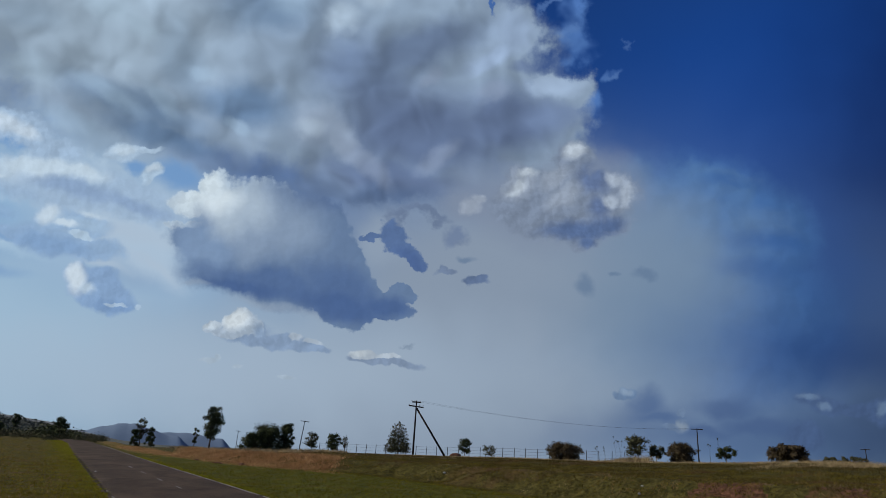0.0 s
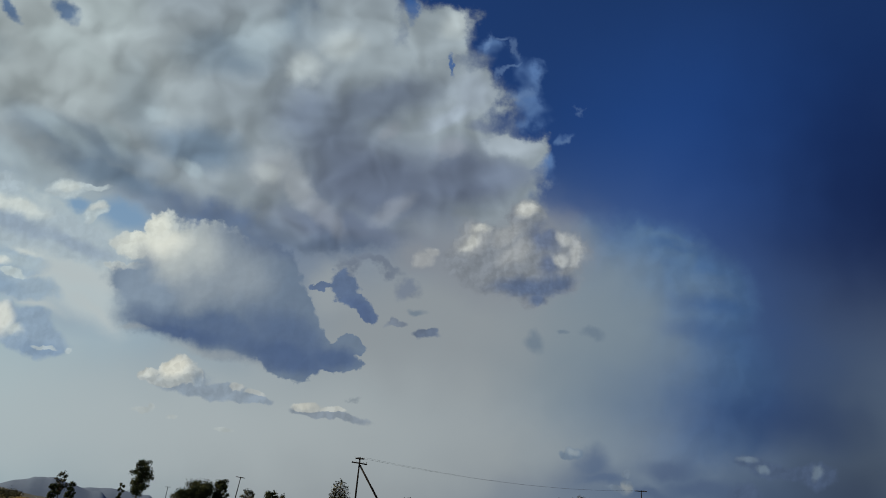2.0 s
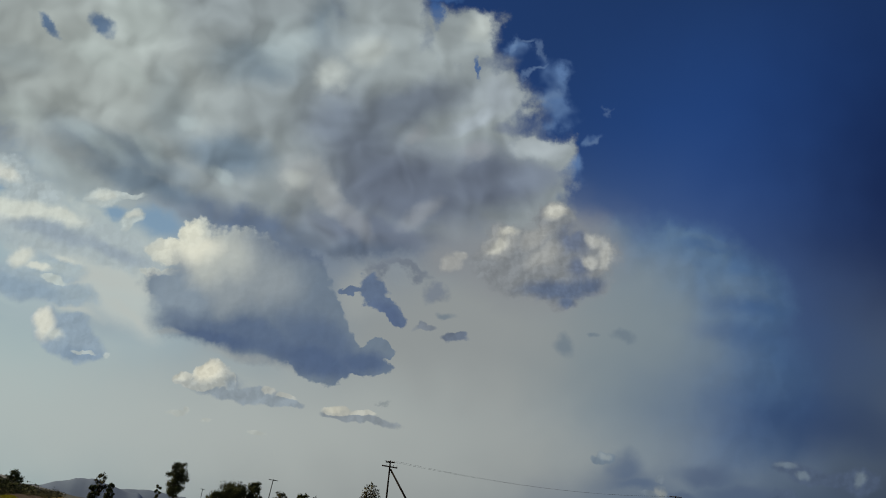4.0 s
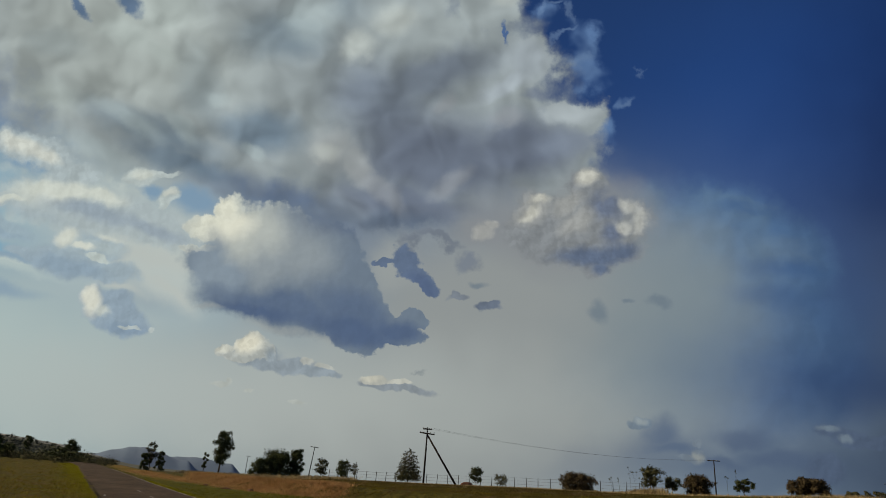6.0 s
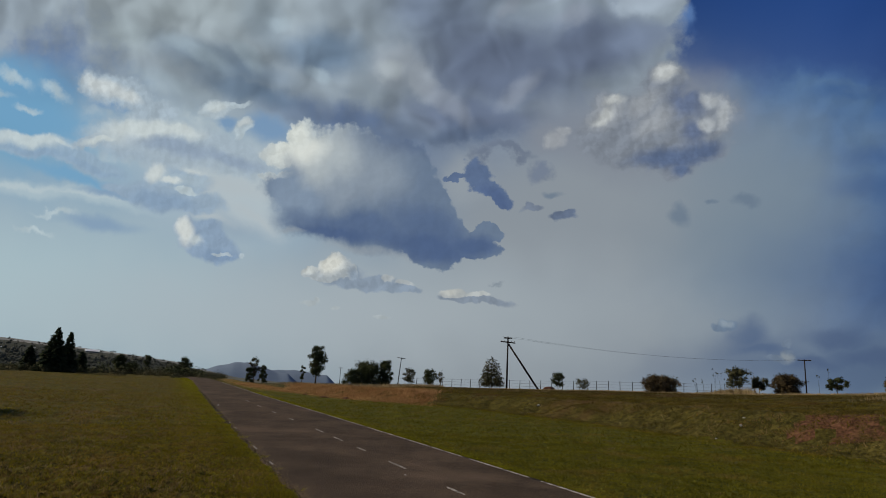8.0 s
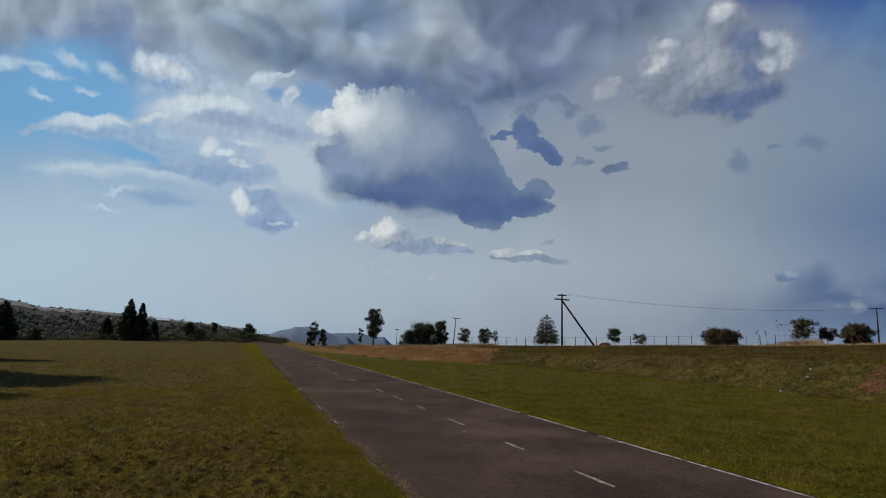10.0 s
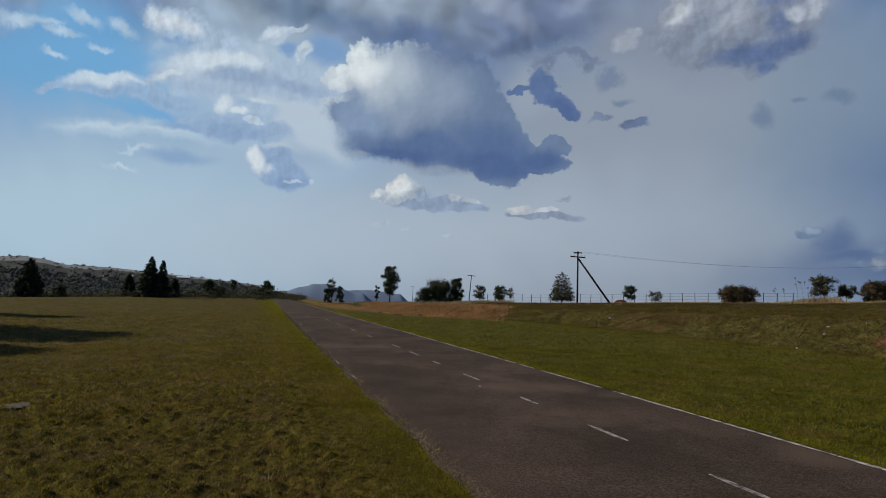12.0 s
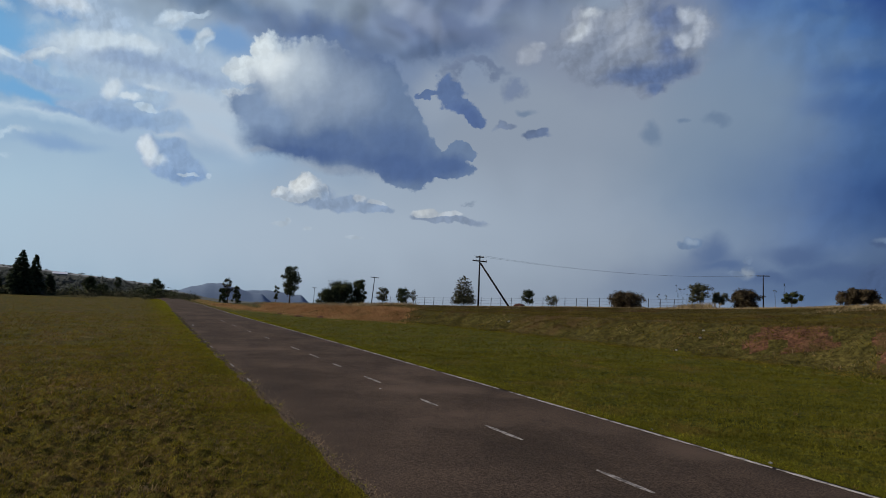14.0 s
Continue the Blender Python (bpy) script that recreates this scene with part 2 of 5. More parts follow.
body(
    ((3.49, 0.64, 4.20, 2.59, 0), (6.93, 1.44, 2.60, 2.08, 0), (8.30, 1.30, 1.24, 1.40, 0), (8.40, -0.55, 0.62, 0.55, 0), (6.99, -0.91, 0.83, 0.98, 0), (9.25, 0.72, 0.52, 0.52, 0), (9.86, 1.66, 0.54, 0.34, 0), (9.44, 2.42, 0.95, 0.83, 0), (6.64, 3.09, 1.48, 0.55, 0), (2.07, -3.66, 5.21, 3.68, -10), (-2.09, -1.10, 3.90, 2.40, -10)),
    (150, 161, 177),
    (
        ((112, 124, 150), 0.85, (6.42, 1.31, 0.96, 0.73, 20), (7.41, 0.88, 1.23, 0.42, -20)),
        ((102, 113, 142), 0.9, (7.50, 2.38, 1.71, 0.87, 0), (8.91, 2.14, 1.13, 0.62, 0), (7.05, 3.22, 1.59, 0.45, 10)),
        ((104, 120, 152), 0.85, (5.08, 3.20, 1.67, 0.32, 20), (3.79, 2.86, 1.17, 0.28, 20), (6.67, 3.54, 1.08, 0.26, 0)),
        ((108, 129, 158), 0.85, (4.28, 1.82, 0.80, 0.38, 10), (2.25, 1.80, 1.36, 0.30, 20), (2.78, 2.32, 1.07, 0.26, 20)),
        ((116, 134, 158), 0.8, (3.15, 0.95, 0.40, 0.75, -20), (4.65, 0.15, 0.9, 0.45, 0), (5.99, -0.61, 0.51, 0.54, 0), (0.55, 0.25, 0.55, 0.3, 20)),
        ((178, 187, 195), 0.6, (1.6, 0.2, 2.6, 1.5, 15)),
        ((178, 190, 201), 0.65, (1.87, 0.09, 0.59, 0.33, 20), (2.45, 0.45, 0.36, 0.18, 45), (2.59, -0.55, 0.68, 0.63, 0), (0.5, 1.25, 0.6, 0.35, 20)),
        ((165, 180, 196), 0.6, (1.9, 1.65, 0.6, 0.16, 30), (1.13, 2.13, 0.9, 0.22, 20), (5.20, -0.28, 0.55, 0.47, 0), (2.85, 1.75, 0.40, 0.16, 45)),
        ((172, 184, 200), 0.7, (7.45, -0.19, 1.35, 0.55, -10), (8.60, -0.60, 0.62, 0.50, 0), (6.61, -0.45, 0.72, 0.64, 0)),
        ((196, 205, 216), 0.7, (6.10, 0.32, 0.30, 0.26, -30), (6.73, -0.16, 0.41, 0.30, 0), (8.75, -0.75, 0.30, 0.25, 0)),
        ((166, 178, 200), 0.9, (9.15, 0.62, 0.50, 0.42, 0), (8.72, 1.02, 0.60, 0.16, -25)),
        ((170, 181, 200), 0.95, (9.85, 1.52, 0.52, 0.20, 0)),
        ((122, 134, 162), 0.8, (9.75, 2.05, 0.6, 0.22, 0), (9.35, 1.22, 0.3, 0.10, 0)),
        ((172, 179, 194), 0.75, (5.62, 2.15, 0.50, 0.34, 40), (6.05, 2.45, 0.45, 0.22, 50)),
        ((194, 201, 210), 0.5, (5.50, 2.20, 0.26, 0.17, 30)),
        ((148, 154, 172), 0.55, (6.55, 2.95, 0.60, 0.18, 45), (7.75, 2.78, 0.40, 0.16, -40), (7.63, 1.37, 0.22, 0.14, -40), (8.7, 1.62, 0.3, 0.16, 0)),
        ((172, 187, 203), 0.5, (3.55, 1.24, 0.22, 0.14, 0), (4.25, 2.2, 0.26, 0.11, 30)),
    ),
    0.50, 1.0, "frayed", "large", 0.35, 0.0, 0.0)
cloud("ragged", (75, 106, 153), 0.9, 0.85, (1.86, -0.45, 0.24, 0.18, 30), (0.97, -0.40, 0.27, 0.09, 50))
cloud("ragged", (60, 98, 162), 0.9, 0.85, (7.95, -0.97, 0.13, 0.28, 0), (8.07, -1.31, 0.36, 0.13, 0), (8.67, 0.08, 0.04, 0.20, -5))

# the sunward bank of thin cloud
cloud("soft", (180, 196, 213), 1.1, 0.92, (1.75, 3.45, 2.64, 1.06, 12), (2.12, 4.10, 2.00, 1.16, 10))
cloud("frayed", (198, 208, 218), 1.0, 0.9, (1.0, 2.80, 1.3, 0.26, 12), (0.9, 3.45, 1.5, 0.3, 10), (2.2, 3.75, 1.1, 0.26, 20), (2.7, 4.3, 0.8, 0.22, 25), mottle=billows)
cloud("soft", (124, 158, 200), 1.0, 0.85, (3.20, 3.12, 0.50, 0.26, 10), (2.40, 2.95, 0.22, 0.12, 10), (0.15, 2.5, 0.45, 0.12, 15))
cloud("soft", (148, 167, 192), 1.2, 0.7, (1.2, 3.32, 1.03, 0.20, 10), (2.37, 4.79, 0.84, 0.34, 10))
cloud("soft", (122, 172, 214), 1.1, 0.85, (-1.60, 2.55, 1.95, 0.45, 20), (-0.73, 3.82, 1.41, 0.13, 20), (-2.18, 1.71, 1.21, 0.43, 10))
cloud("ragged", (196, 211, 224), 1.3, 0.75, (-3.44, 1.61, 0.71, 0.16, 10), (-2.47, 1.97, 0.50, 0.08, 20), (-2.84, 2.35, 0.28, 0.07, 20), (-1.66, 2.40, 0.24, 0.07, 10), (-1.92, 1.77, 0.40, 0.11, 30), (-1.10, 2.10, 0.36, 0.12, 30), (-2.75, 1.75, 0.35, 0.09, 15))
body(((0.25, 2.28, 0.80, 0.28, 25), (0.80, 2.62, 0.55, 0.22, 15), (-0.25, 2.10, 0.35, 0.16, 25)), (176, 190, 208), (((216, 220, 226), 0.9, (0.0, 2.15, 0.5, 0.16, 25), (0.35, 2.35, 0.3, 0.12, 20)),), 0.5, 0.95, "firm", "large", 0.5)
body(((2.20, 2.68, 0.30, 0.16, -10), (2.55, 2.60, 0.35, 0.07, 10)), (188, 200, 214), (((212, 219, 226), 0.9, (2.22, 2.62, 0.24, 0.1, -10)),), 0.5, 0.9, "soft", "small", 0.5)
body(((2.74, 3.06, 0.20, 0.12, -10), (2.66, 3.20, 0.10, 0.08, 0)), (190, 202, 215), (((216, 221, 227), 0.9, (2.76, 3.02, 0.14, 0.06, 0)),), 0.5, 0.9, "soft", "small", 0.7)
# bright haze joining the bank to the dark-bellied cloud
cloud("soft", (192, 202, 214), 1.0, 0.92, (2.3, 4.1, 1.25, 0.75, 15), (2.7, 4.65, 0.8, 0.35, 25), (2.9, 3.75, 0.6, 0.35, 10))
# a long flat lens, a shelf behind it, and streaks below
body(((-1.90, 3.08, 1.05, 0.25, 8), (-0.70, 3.48, 0.95, 0.18, 20), (-2.9, 2.98, 0.6, 0.10, 0)), (160, 182, 208), (((216, 224, 230), 0.85, (-1.75, 2.98, 0.95, 0.18, 8), (-1.15, 3.10, 0.40, 0.07, 25)), ((150, 174, 205), 0.7, (-0.5, 3.62, 0.7, 0.07, 20), (-1.6, 3.28, 0.7, 0.07, 10))), 0.40, 0.95, "soft", "large", 0.25, 0.04, 0.03)
body(((0.95, 3.22, 1.45, 0.42, 10), (2.25, 3.52, 1.05, 0.38, 22), (-0.30, 3.14, 0.55, 0.12, -12)), (176, 190, 208), (((218, 224, 229), 0.85, (0.60, 2.97, 0.95, 0.25, 4), (1.40, 3.05, 0.60, 0.18, 12), (-0.20, 3.12, 0.40, 0.07, -12)), ((154, 170, 196), 0.9, (1.35, 3.38, 1.0, 0.16, 14), (2.45, 3.68, 0.7, 0.14, 20)), ((168, 184, 205), 0.8, (0.2, 3.42, 0.5, 0.12, 10))), 0.50, 0.97, "ragged", "large", 0.3, 0.05, 0.03)
cloud("soft", (184, 201, 216), 1.1, 0.9, (-1.85, 3.95, 1.55, 0.17, 6), (-0.30, 4.22, 1.10, 0.14, 14))
cloud("soft", (206, 216, 225), 1.3, 0.5, (-2.1, 3.88, 1.2, 0.06, 4), (-0.6, 4.12, 0.8, 0.05, 12))
cloud("frayed", (206, 217, 226), 1.4, 0.6, (-1.31, 4.44, 0.49, 0.09, 10), (-1.91, 4.82, 0.36, 0.08, 10))
cloud("soft", (140, 166, 200), 1.2, 0.8, (-0.43, 4.73, 0.90, 0.17, 10), (-0.02, 4.16, 0.77, 0.08, 10))
cloud("soft", (192, 200, 211), 1.3, 0.8, (2.12, 4.12, 1.28, 0.13, 10), (1.67, 4.60, 0.58, 0.09, 20), (2.75, 4.72, 0.55, 0.10, 35))
body(((0.82, 3.82, 0.26, 0.22, 0), (1.35, 3.95, 0.60, 0.20, 12), (0.75, 4.22, 0.70, 0.24, 12), (1.55, 4.38, 0.65, 0.20, 8), (0.15, 4.10, 0.35, 0.10, 20)), (160, 179, 204), (((176, 192, 210), 0.9, (1.4, 3.95, 0.65, 0.14, 10)), ((218, 223, 228), 0.95, (0.80, 3.76, 0.24, 0.18, 0), (1.12, 3.93, 0.20, 0.07, 10), (1.65, 3.80, 0.35, 0.07, 15)), ((142, 165, 197), 0.8, (0.9, 4.30, 0.7, 0.16, 12))), 0.60, 0.95, "soft", "small", 0.4, 0.05, 0.03)
body(((1.40, 4.14, 0.22, 0.06, 10), (1.28, 4.08, 0.07, 0.03, 0)), (196, 208, 220), (), 0.5, 0.9, "soft", "small", 0.5)
body(((1.30, 4.93, 0.25, 0.32, 10), (1.50, 5.18, 0.42, 0.22, 15), (1.95, 5.30, 0.45, 0.25, 15), (1.75, 5.0, 0.35, 0.25, 0)), (150, 170, 199), (((222, 224, 227), 1.0, (1.24, 4.90, 0.20, 0.32, 5)), ((204, 212, 221), 0.9, (1.45, 5.13, 0.18, 0.09, 10)), ((132, 155, 190), 0.7, (2.0, 5.42, 0.4, 0.12, 10))), 0.40, 0.97, "soft", "small", 0.45, 0.06, 0.04)
body(((2.05, 5.38, 0.18, 0.035, 8), (2.42, 5.42, 0.06, 0.05, 0)), (192, 203, 216), (), 0.6, 0.8, "soft", "small", 0.4)

# a lit cumulus beside the great cloud
cloud("soft", (142, 147, 163), 1.0, 0.85, (9.28, 3.70, 1.31, 0.71, 20), (8.37, 3.60, 0.60, 0.30, 0), (10.4, 3.4, 1.0, 0.8, 0))
body(
    ((9.95, 3.55, 0.80, 0.60, 0), (10.75, 3.48, 0.48, 0.46, 0), (10.16, 2.80, 0.34, 0.30, -30), (9.20, 3.32, 0.42, 0.32, -20), (10.1, 4.05, 0.85, 0.24, 0), (10.75, 3.98, 0.42, 0.18, -8), (9.3, 3.75, 0.6, 0.35, 10), (10.3, 4.28, 0.28, 0.16, 0)),
    (136, 142, 158),
    (
        ((104, 117, 150), 0.95, (10.50, 3.22, 0.30, 0.28, 0), (10.58, 3.72, 0.22, 0.2, 0)),
        ((94, 111, 148), 0.95, (10.25, 4.10, 0.70, 0.20, 0), (10.75, 4.00, 0.40, 0.12, -8), (10.35, 4.3, 0.2, 0.14, 0)),
        ((164, 167, 178), 0.9, (9.98, 3.50, 0.34, 0.18, -25), (9.80, 3.15, 0.30, 0.20, -40), (9.16, 3.25, 0.40, 0.24, -20)),
        ((198, 199, 204), 1.0, (10.20, 2.66, 0.22, 0.16, -20), (9.12, 3.30, 0.20, 0.10, -20), (9.32, 3.08, 0.20, 0.08, -10)),
        ((184, 187, 197), 1.0, (10.92, 3.18, 0.18, 0.12, 20), (11.08, 3.48, 0.13, 0.28, 0), (10.82, 3.58, 0.16, 0.14, 0)),
    ), 0.55, 0.95, "ragged", "small", 0.55, 0.10, 0.07)
body(((8.36, 3.62, 0.18, 0.12, -20), (8.52, 3.50, 0.10, 0.08, 0)), (176, 178, 188), (), 0.9, 0.75, "soft", "small", 0.6)

# the dark-bellied cloud
cloud("soft", (160, 167, 180), 1.1, 0.85, (5.06, 5.36, 1.05, 0.17, 10), (6.75, 4.30, 0.42, 0.45, 0))
body(((3.35, 3.62, 0.32, 0.22, 0), (3.26, 4.03, 0.34, 0.10, 0), (3.82, 3.45, 0.30, 0.42, 0), (4.6, 3.8, 0.9, 0.55, 15)), (190, 198, 208), (((228, 230, 230), 1.0, (3.55, 3.62, 0.42, 0.36, 0), (3.75, 3.25, 0.20, 0.30, 0)), ((214, 218, 223), 0.9, (3.2, 4.06, 0.3, 0.05, 0))), 0.28, 1.0, "ragged", "small", 0.6, 0.05, 0.05)
BELLY = (
    ((100, 116, 148), 0.9, (5.7, 3.55, 0.9, 0.25, 15)),
    ((140, 156, 182), 0.95, (3.55, 4.38, 0.58, 0.45, 20)),
    ((148, 159, 178), 0.95, (4.90, 4.00, 0.85, 0.62, 10), (4.45, 4.25, 0.45, 0.45, 0)),
    ((186, 193, 203), 0.95, (4.30, 3.65, 0.55, 0.48, 10), (4.05, 3.95, 0.36, 0.36, 0)),
    ((230, 231, 231), 1.0, (3.80, 3.45, 0.46, 0.45, 0)),
    ((94, 113, 150), 0.95, (4.83, 5.00, 1.5, 0.24, 8), (6.10, 5.19, 0.9, 0.40, 30)),
    ((84, 104, 145), 0.9, (6.0, 5.44, 0.9, 0.22, 14), (4.3, 5.08, 0.8, 0.12, 8), (6.85, 5.4, 0.5, 0.18, 0)),
)
body(((4.15, 3.95, 0.75, 0.62, 0), (4.9, 3.95, 1.2, 0.66, 10), (3.75, 4.48, 0.68, 0.44, 25), (4.3, 4.86, 1.05, 0.36, 4), (5.2, 5.15, 0.9, 0.36, 10), (3.35, 4.25, 0.42, 0.22, 10)), (114, 130, 158), BELLY, 0.60, 1.0, "ragged", "large", 0.25, 0.03, 0.015, 0.2)
body(((4.95, 4.3, 0.75, 0.62, 10), (5.55, 4.22, 0.66, 0.72, 0), (5.93, 4.91, 0.68, 0.62, 20), (5.6, 5.20, 1.0, 0.32, 12), (6.62, 5.42, 0.66, 0.22, 5), (6.15, 5.60, 0.46, 0.24, 8), (6.45, 5.18, 0.46, 0.30, 35), (6.18, 4.60, 0.29, 0.49, -20), (6.92, 5.48, 0.42, 0.13, 0), (7.15, 5.20, 0.26, 0.14, 10), (6.85, 5.28, 0.2, 0.12, 0)), (114, 130, 158), BELLY, 0.16, 1.0, "ragged", "small", 0.35, 0.03, 0.015, 0.2)
cloud("soft", (158, 166, 180), 1.2, 0.6, (3.45, 5.0, 0.22, 0.05, 0), (4.9, 5.42, 0.45, 0.10, 8))
body(((6.96, 4.15, 0.26, 0.22, 20), (7.08, 4.40, 0.28, 0.16, 35), (7.32, 4.65, 0.24, 0.13, 25), (6.56, 4.21, 0.18, 0.06, 0)), (100, 118, 155), (((88, 107, 150), 0.8, (7.25, 4.6, 0.3, 0.14, 35)),), 0.30, 1.0, "ragged", "small", 0.6, 0.05, 0.03)
cloud("frayed", (118, 128, 152), 1.0, 0.85, (7.13, 3.85, 0.34, 0.12, -10), (8.06, 4.18, 0.20, 0.26, -20), (7.57, 3.75, 0.40, 0.10, 10))
body(((7.92, 4.84, 0.20, 0.05, 5), (7.85, 4.78, 0.08, 0.04, 0)), (120, 130, 153), (), 0.6, 0.9, "soft", "small", 0.7)
body(((8.48, 5.03, 0.20, 0.07, 0), (8.58, 4.97, 0.10, 0.06, -20)), (106, 119, 148), (), 0.5, 0.95, "soft", "small", 0.8)
cloud("soft", (112, 128, 152), 1.0, 0.75, (11.40, 4.86, 0.24, 0.09, 10), (10.38, 5.06, 0.18, 0.14, 30), (10.88, 4.81, 0.10, 0.04, 0), (8.3, 4.63, 0.16, 0.06, 0))

# cumulus low over the plain
body(((4.75, 6.02, 0.75, 0.12, 6), (5.35, 6.12, 0.48, 0.07, 5), (4.35, 5.85, 0.45, 0.16, 0)), (146, 159, 181), (), 0.4, 0.95, "soft", "small", 0.5)
body(((4.30, 5.72, 0.27, 0.24, 0), (3.82, 5.79, 0.20, 0.11, 0), (4.12, 5.90, 0.30, 0.09, 0), (4.55, 5.82, 0.16, 0.14, 0)), (178, 184, 194), (((224, 222, 220), 1.0, (4.22, 5.66, 0.22, 0.18, 0)), ((208, 210, 213), 0.9, (3.80, 5.76, 0.18, 0.08, 0)), ((150, 164, 186), 0.9, (4.60, 5.9, 0.14, 0.16, 0))), 0.25, 1.0, "soft", "small", 0.6, 0.09, 0.08)
body(((5.22, 6.00, 0.12, 0.07, 0), (5.52, 6.05, 0.15, 0.05, 5)), (186, 190, 198), (), 0.5, 0.9, "soft", "small", 0.6)
body(((6.83, 6.43, 0.60, 0.075, 8), (6.42, 6.33, 0.25, 0.08, 0)), (138, 148, 168), (), 0.4, 0.9, "soft", "small", 0.5)
body(((6.43, 6.27, 0.24, 0.08, 0), (6.85, 6.33, 0.22, 0.05, 8)), (190, 192, 197), (((208, 207, 207), 0.9, (6.4, 6.24, 0.16, 0.05, 0)),), 0.4, 0.95, "soft", "small", 0.7)
body(((3.67, 6.38, 0.18, 0.05, 0), (4.23, 6.49, 0.10, 0.04, 0), (5.05, 6.68, 0.13, 0.04, 0), (3.85, 6.33, 0.06, 0.06, 0)), (188, 194, 202), (), 0.7, 0.65, "soft", "small", 0.7)
cloud("ragged", (128, 138, 154), 1.0, 0.6, (7.23, 6.14, 0.12, 0.04, 0))

out = WN["Background"]
out.inputs["Strength"].default_value = STRENGTH
put_in(out.inputs["Color"], sky)

# ---- materials ----
def surface(name, dark, light, size, rough=0.9, bump=0.3, bump_size=None, third=None, third_size=None, third_at=(0.52, 0.66), per_piece=0.0, detail=8.0, spec=0.04, fine=0.0):
    """A matt natural surface: two colours mottled at one size, a third in larger patches, relief at a finer one."""
    m = bpy.data.materials.new(name)
    m.use_nodes = True
    nodes, links = m.node_tree.nodes, m.node_tree.links
    shader = nodes["Principled BSDF"]
    where = nodes.new("ShaderNodeTexCoord").outputs["Object"]

    def spots(per_metre, depth_of=detail):
        n = nodes.new("ShaderNodeTexNoise")
        n.inputs["Scale"].default_value, n.inputs["Detail"].default_value = per_metre, depth_of
        n.inputs["Roughness"].default_value = 0.62
        links.new(where, n.inputs["Vector"])
        return n.outputs[0]

    def steps(v, a, b):
        n = nodes.new("ShaderNodeMapRange")
        n.inputs[1].default_value, n.inputs[2].default_value = a, b
        links.new(v, n.inputs[0])
        return n.outputs[0]

    def mix(k, a, b):
        n = nodes.new("ShaderNodeMix")
        n.data_type = "RGBA"
        for s, v in ((n.inputs["Factor"], k), (n.inputs[6], a), (n.inputs[7], b)):
            if isinstance(v, bpy.types.NodeSocket):
                links.new(v, s)
            else:
                s.default_value = v
        return n.outputs[2]

    colour = mix(steps(spots(1 / size), 0.36, 0.64), (*dark, 1), (*light, 1))
    if fine:
        grit = steps(spots(1 / fine, 3.0), 0.38, 0.62)
        n = nodes.new("ShaderNodeMix")
        n.data_type, n.blend_type = "RGBA", "MULTIPLY"
        n.inputs["Factor"].default_value = 0.75
        links.new(colour, n.inputs[6])
        links.new(mix(grit, (0.35, 0.35, 0.35, 1), (1.5, 1.5, 1.45, 1)), n.inputs[7])
        colour = n.outputs[2]
    if third:
        colour = mix(steps(spots(1 / third_size), *third_at), colour, (*third, 1))
    if per_piece:
        shift = nodes.new("ShaderNodeHueSaturation")
        which = nodes.new("ShaderNodeNewGeometry").outputs["Random Per Island"]
        value = nodes.new("ShaderNodeMapRange")
        links.new(which, value.inputs[0])
        value.inputs[3].default_value, value.inputs[4].default_value = 1 - per_piece, 1 + per_piece
        links.new(value.outputs[0], shift.inputs["Value"])
        links.new(colour, shift.inputs["Color"])
        colour = shift.outputs[0]
    links.new(colour, shader.inputs["Base Color"])
    shader.inputs["Roughness"].default_value = rough
    shader.inputs["Specular IOR Level"].default_value = spec
    if bump:
        n = nodes.new("ShaderNodeBump")
        n.inputs["Strength"].default_value, n.inputs["Distance"].default_value = bump, 0.05
        links.new(spots(1 / (bump_size or size / 6), 5.0), n.inputs["Height"])
        links.new(n.outputs[0], shader.inputs["Normal"])
    return m


def blade_material(name, dark, light, third, patch=1.5, vary=0.35, thin=0.0):
    """Leaves or blades: colour by piece and by patch of ground, letting a little light through."""
    m = surface(name, dark, light, patch, rough=0.75, bump=0, third=third, third_size=patch * 2.3, per_piece=vary, spec=0.03)
    if thin:
        nodes, links = m.node_tree.nodes, m.node_tree.links
        through_light, both = nodes.new("ShaderNodeBsdfTranslucent"), nodes.new("ShaderNodeMixShader")
        shader = nodes["Principled BSDF"]
        links.new(shader.inputs["Base Color"].links[0].from_socket, through_light.inputs["Color"])
        both.inputs[0].default_value = thin
        links.new(shader.outputs[0], both.inputs[1])
        links.new(through_light.outputs[0], both.inputs[2])
        links.new(both.outputs[0], nodes["Material Output"].inputs["Surface"])
    return m


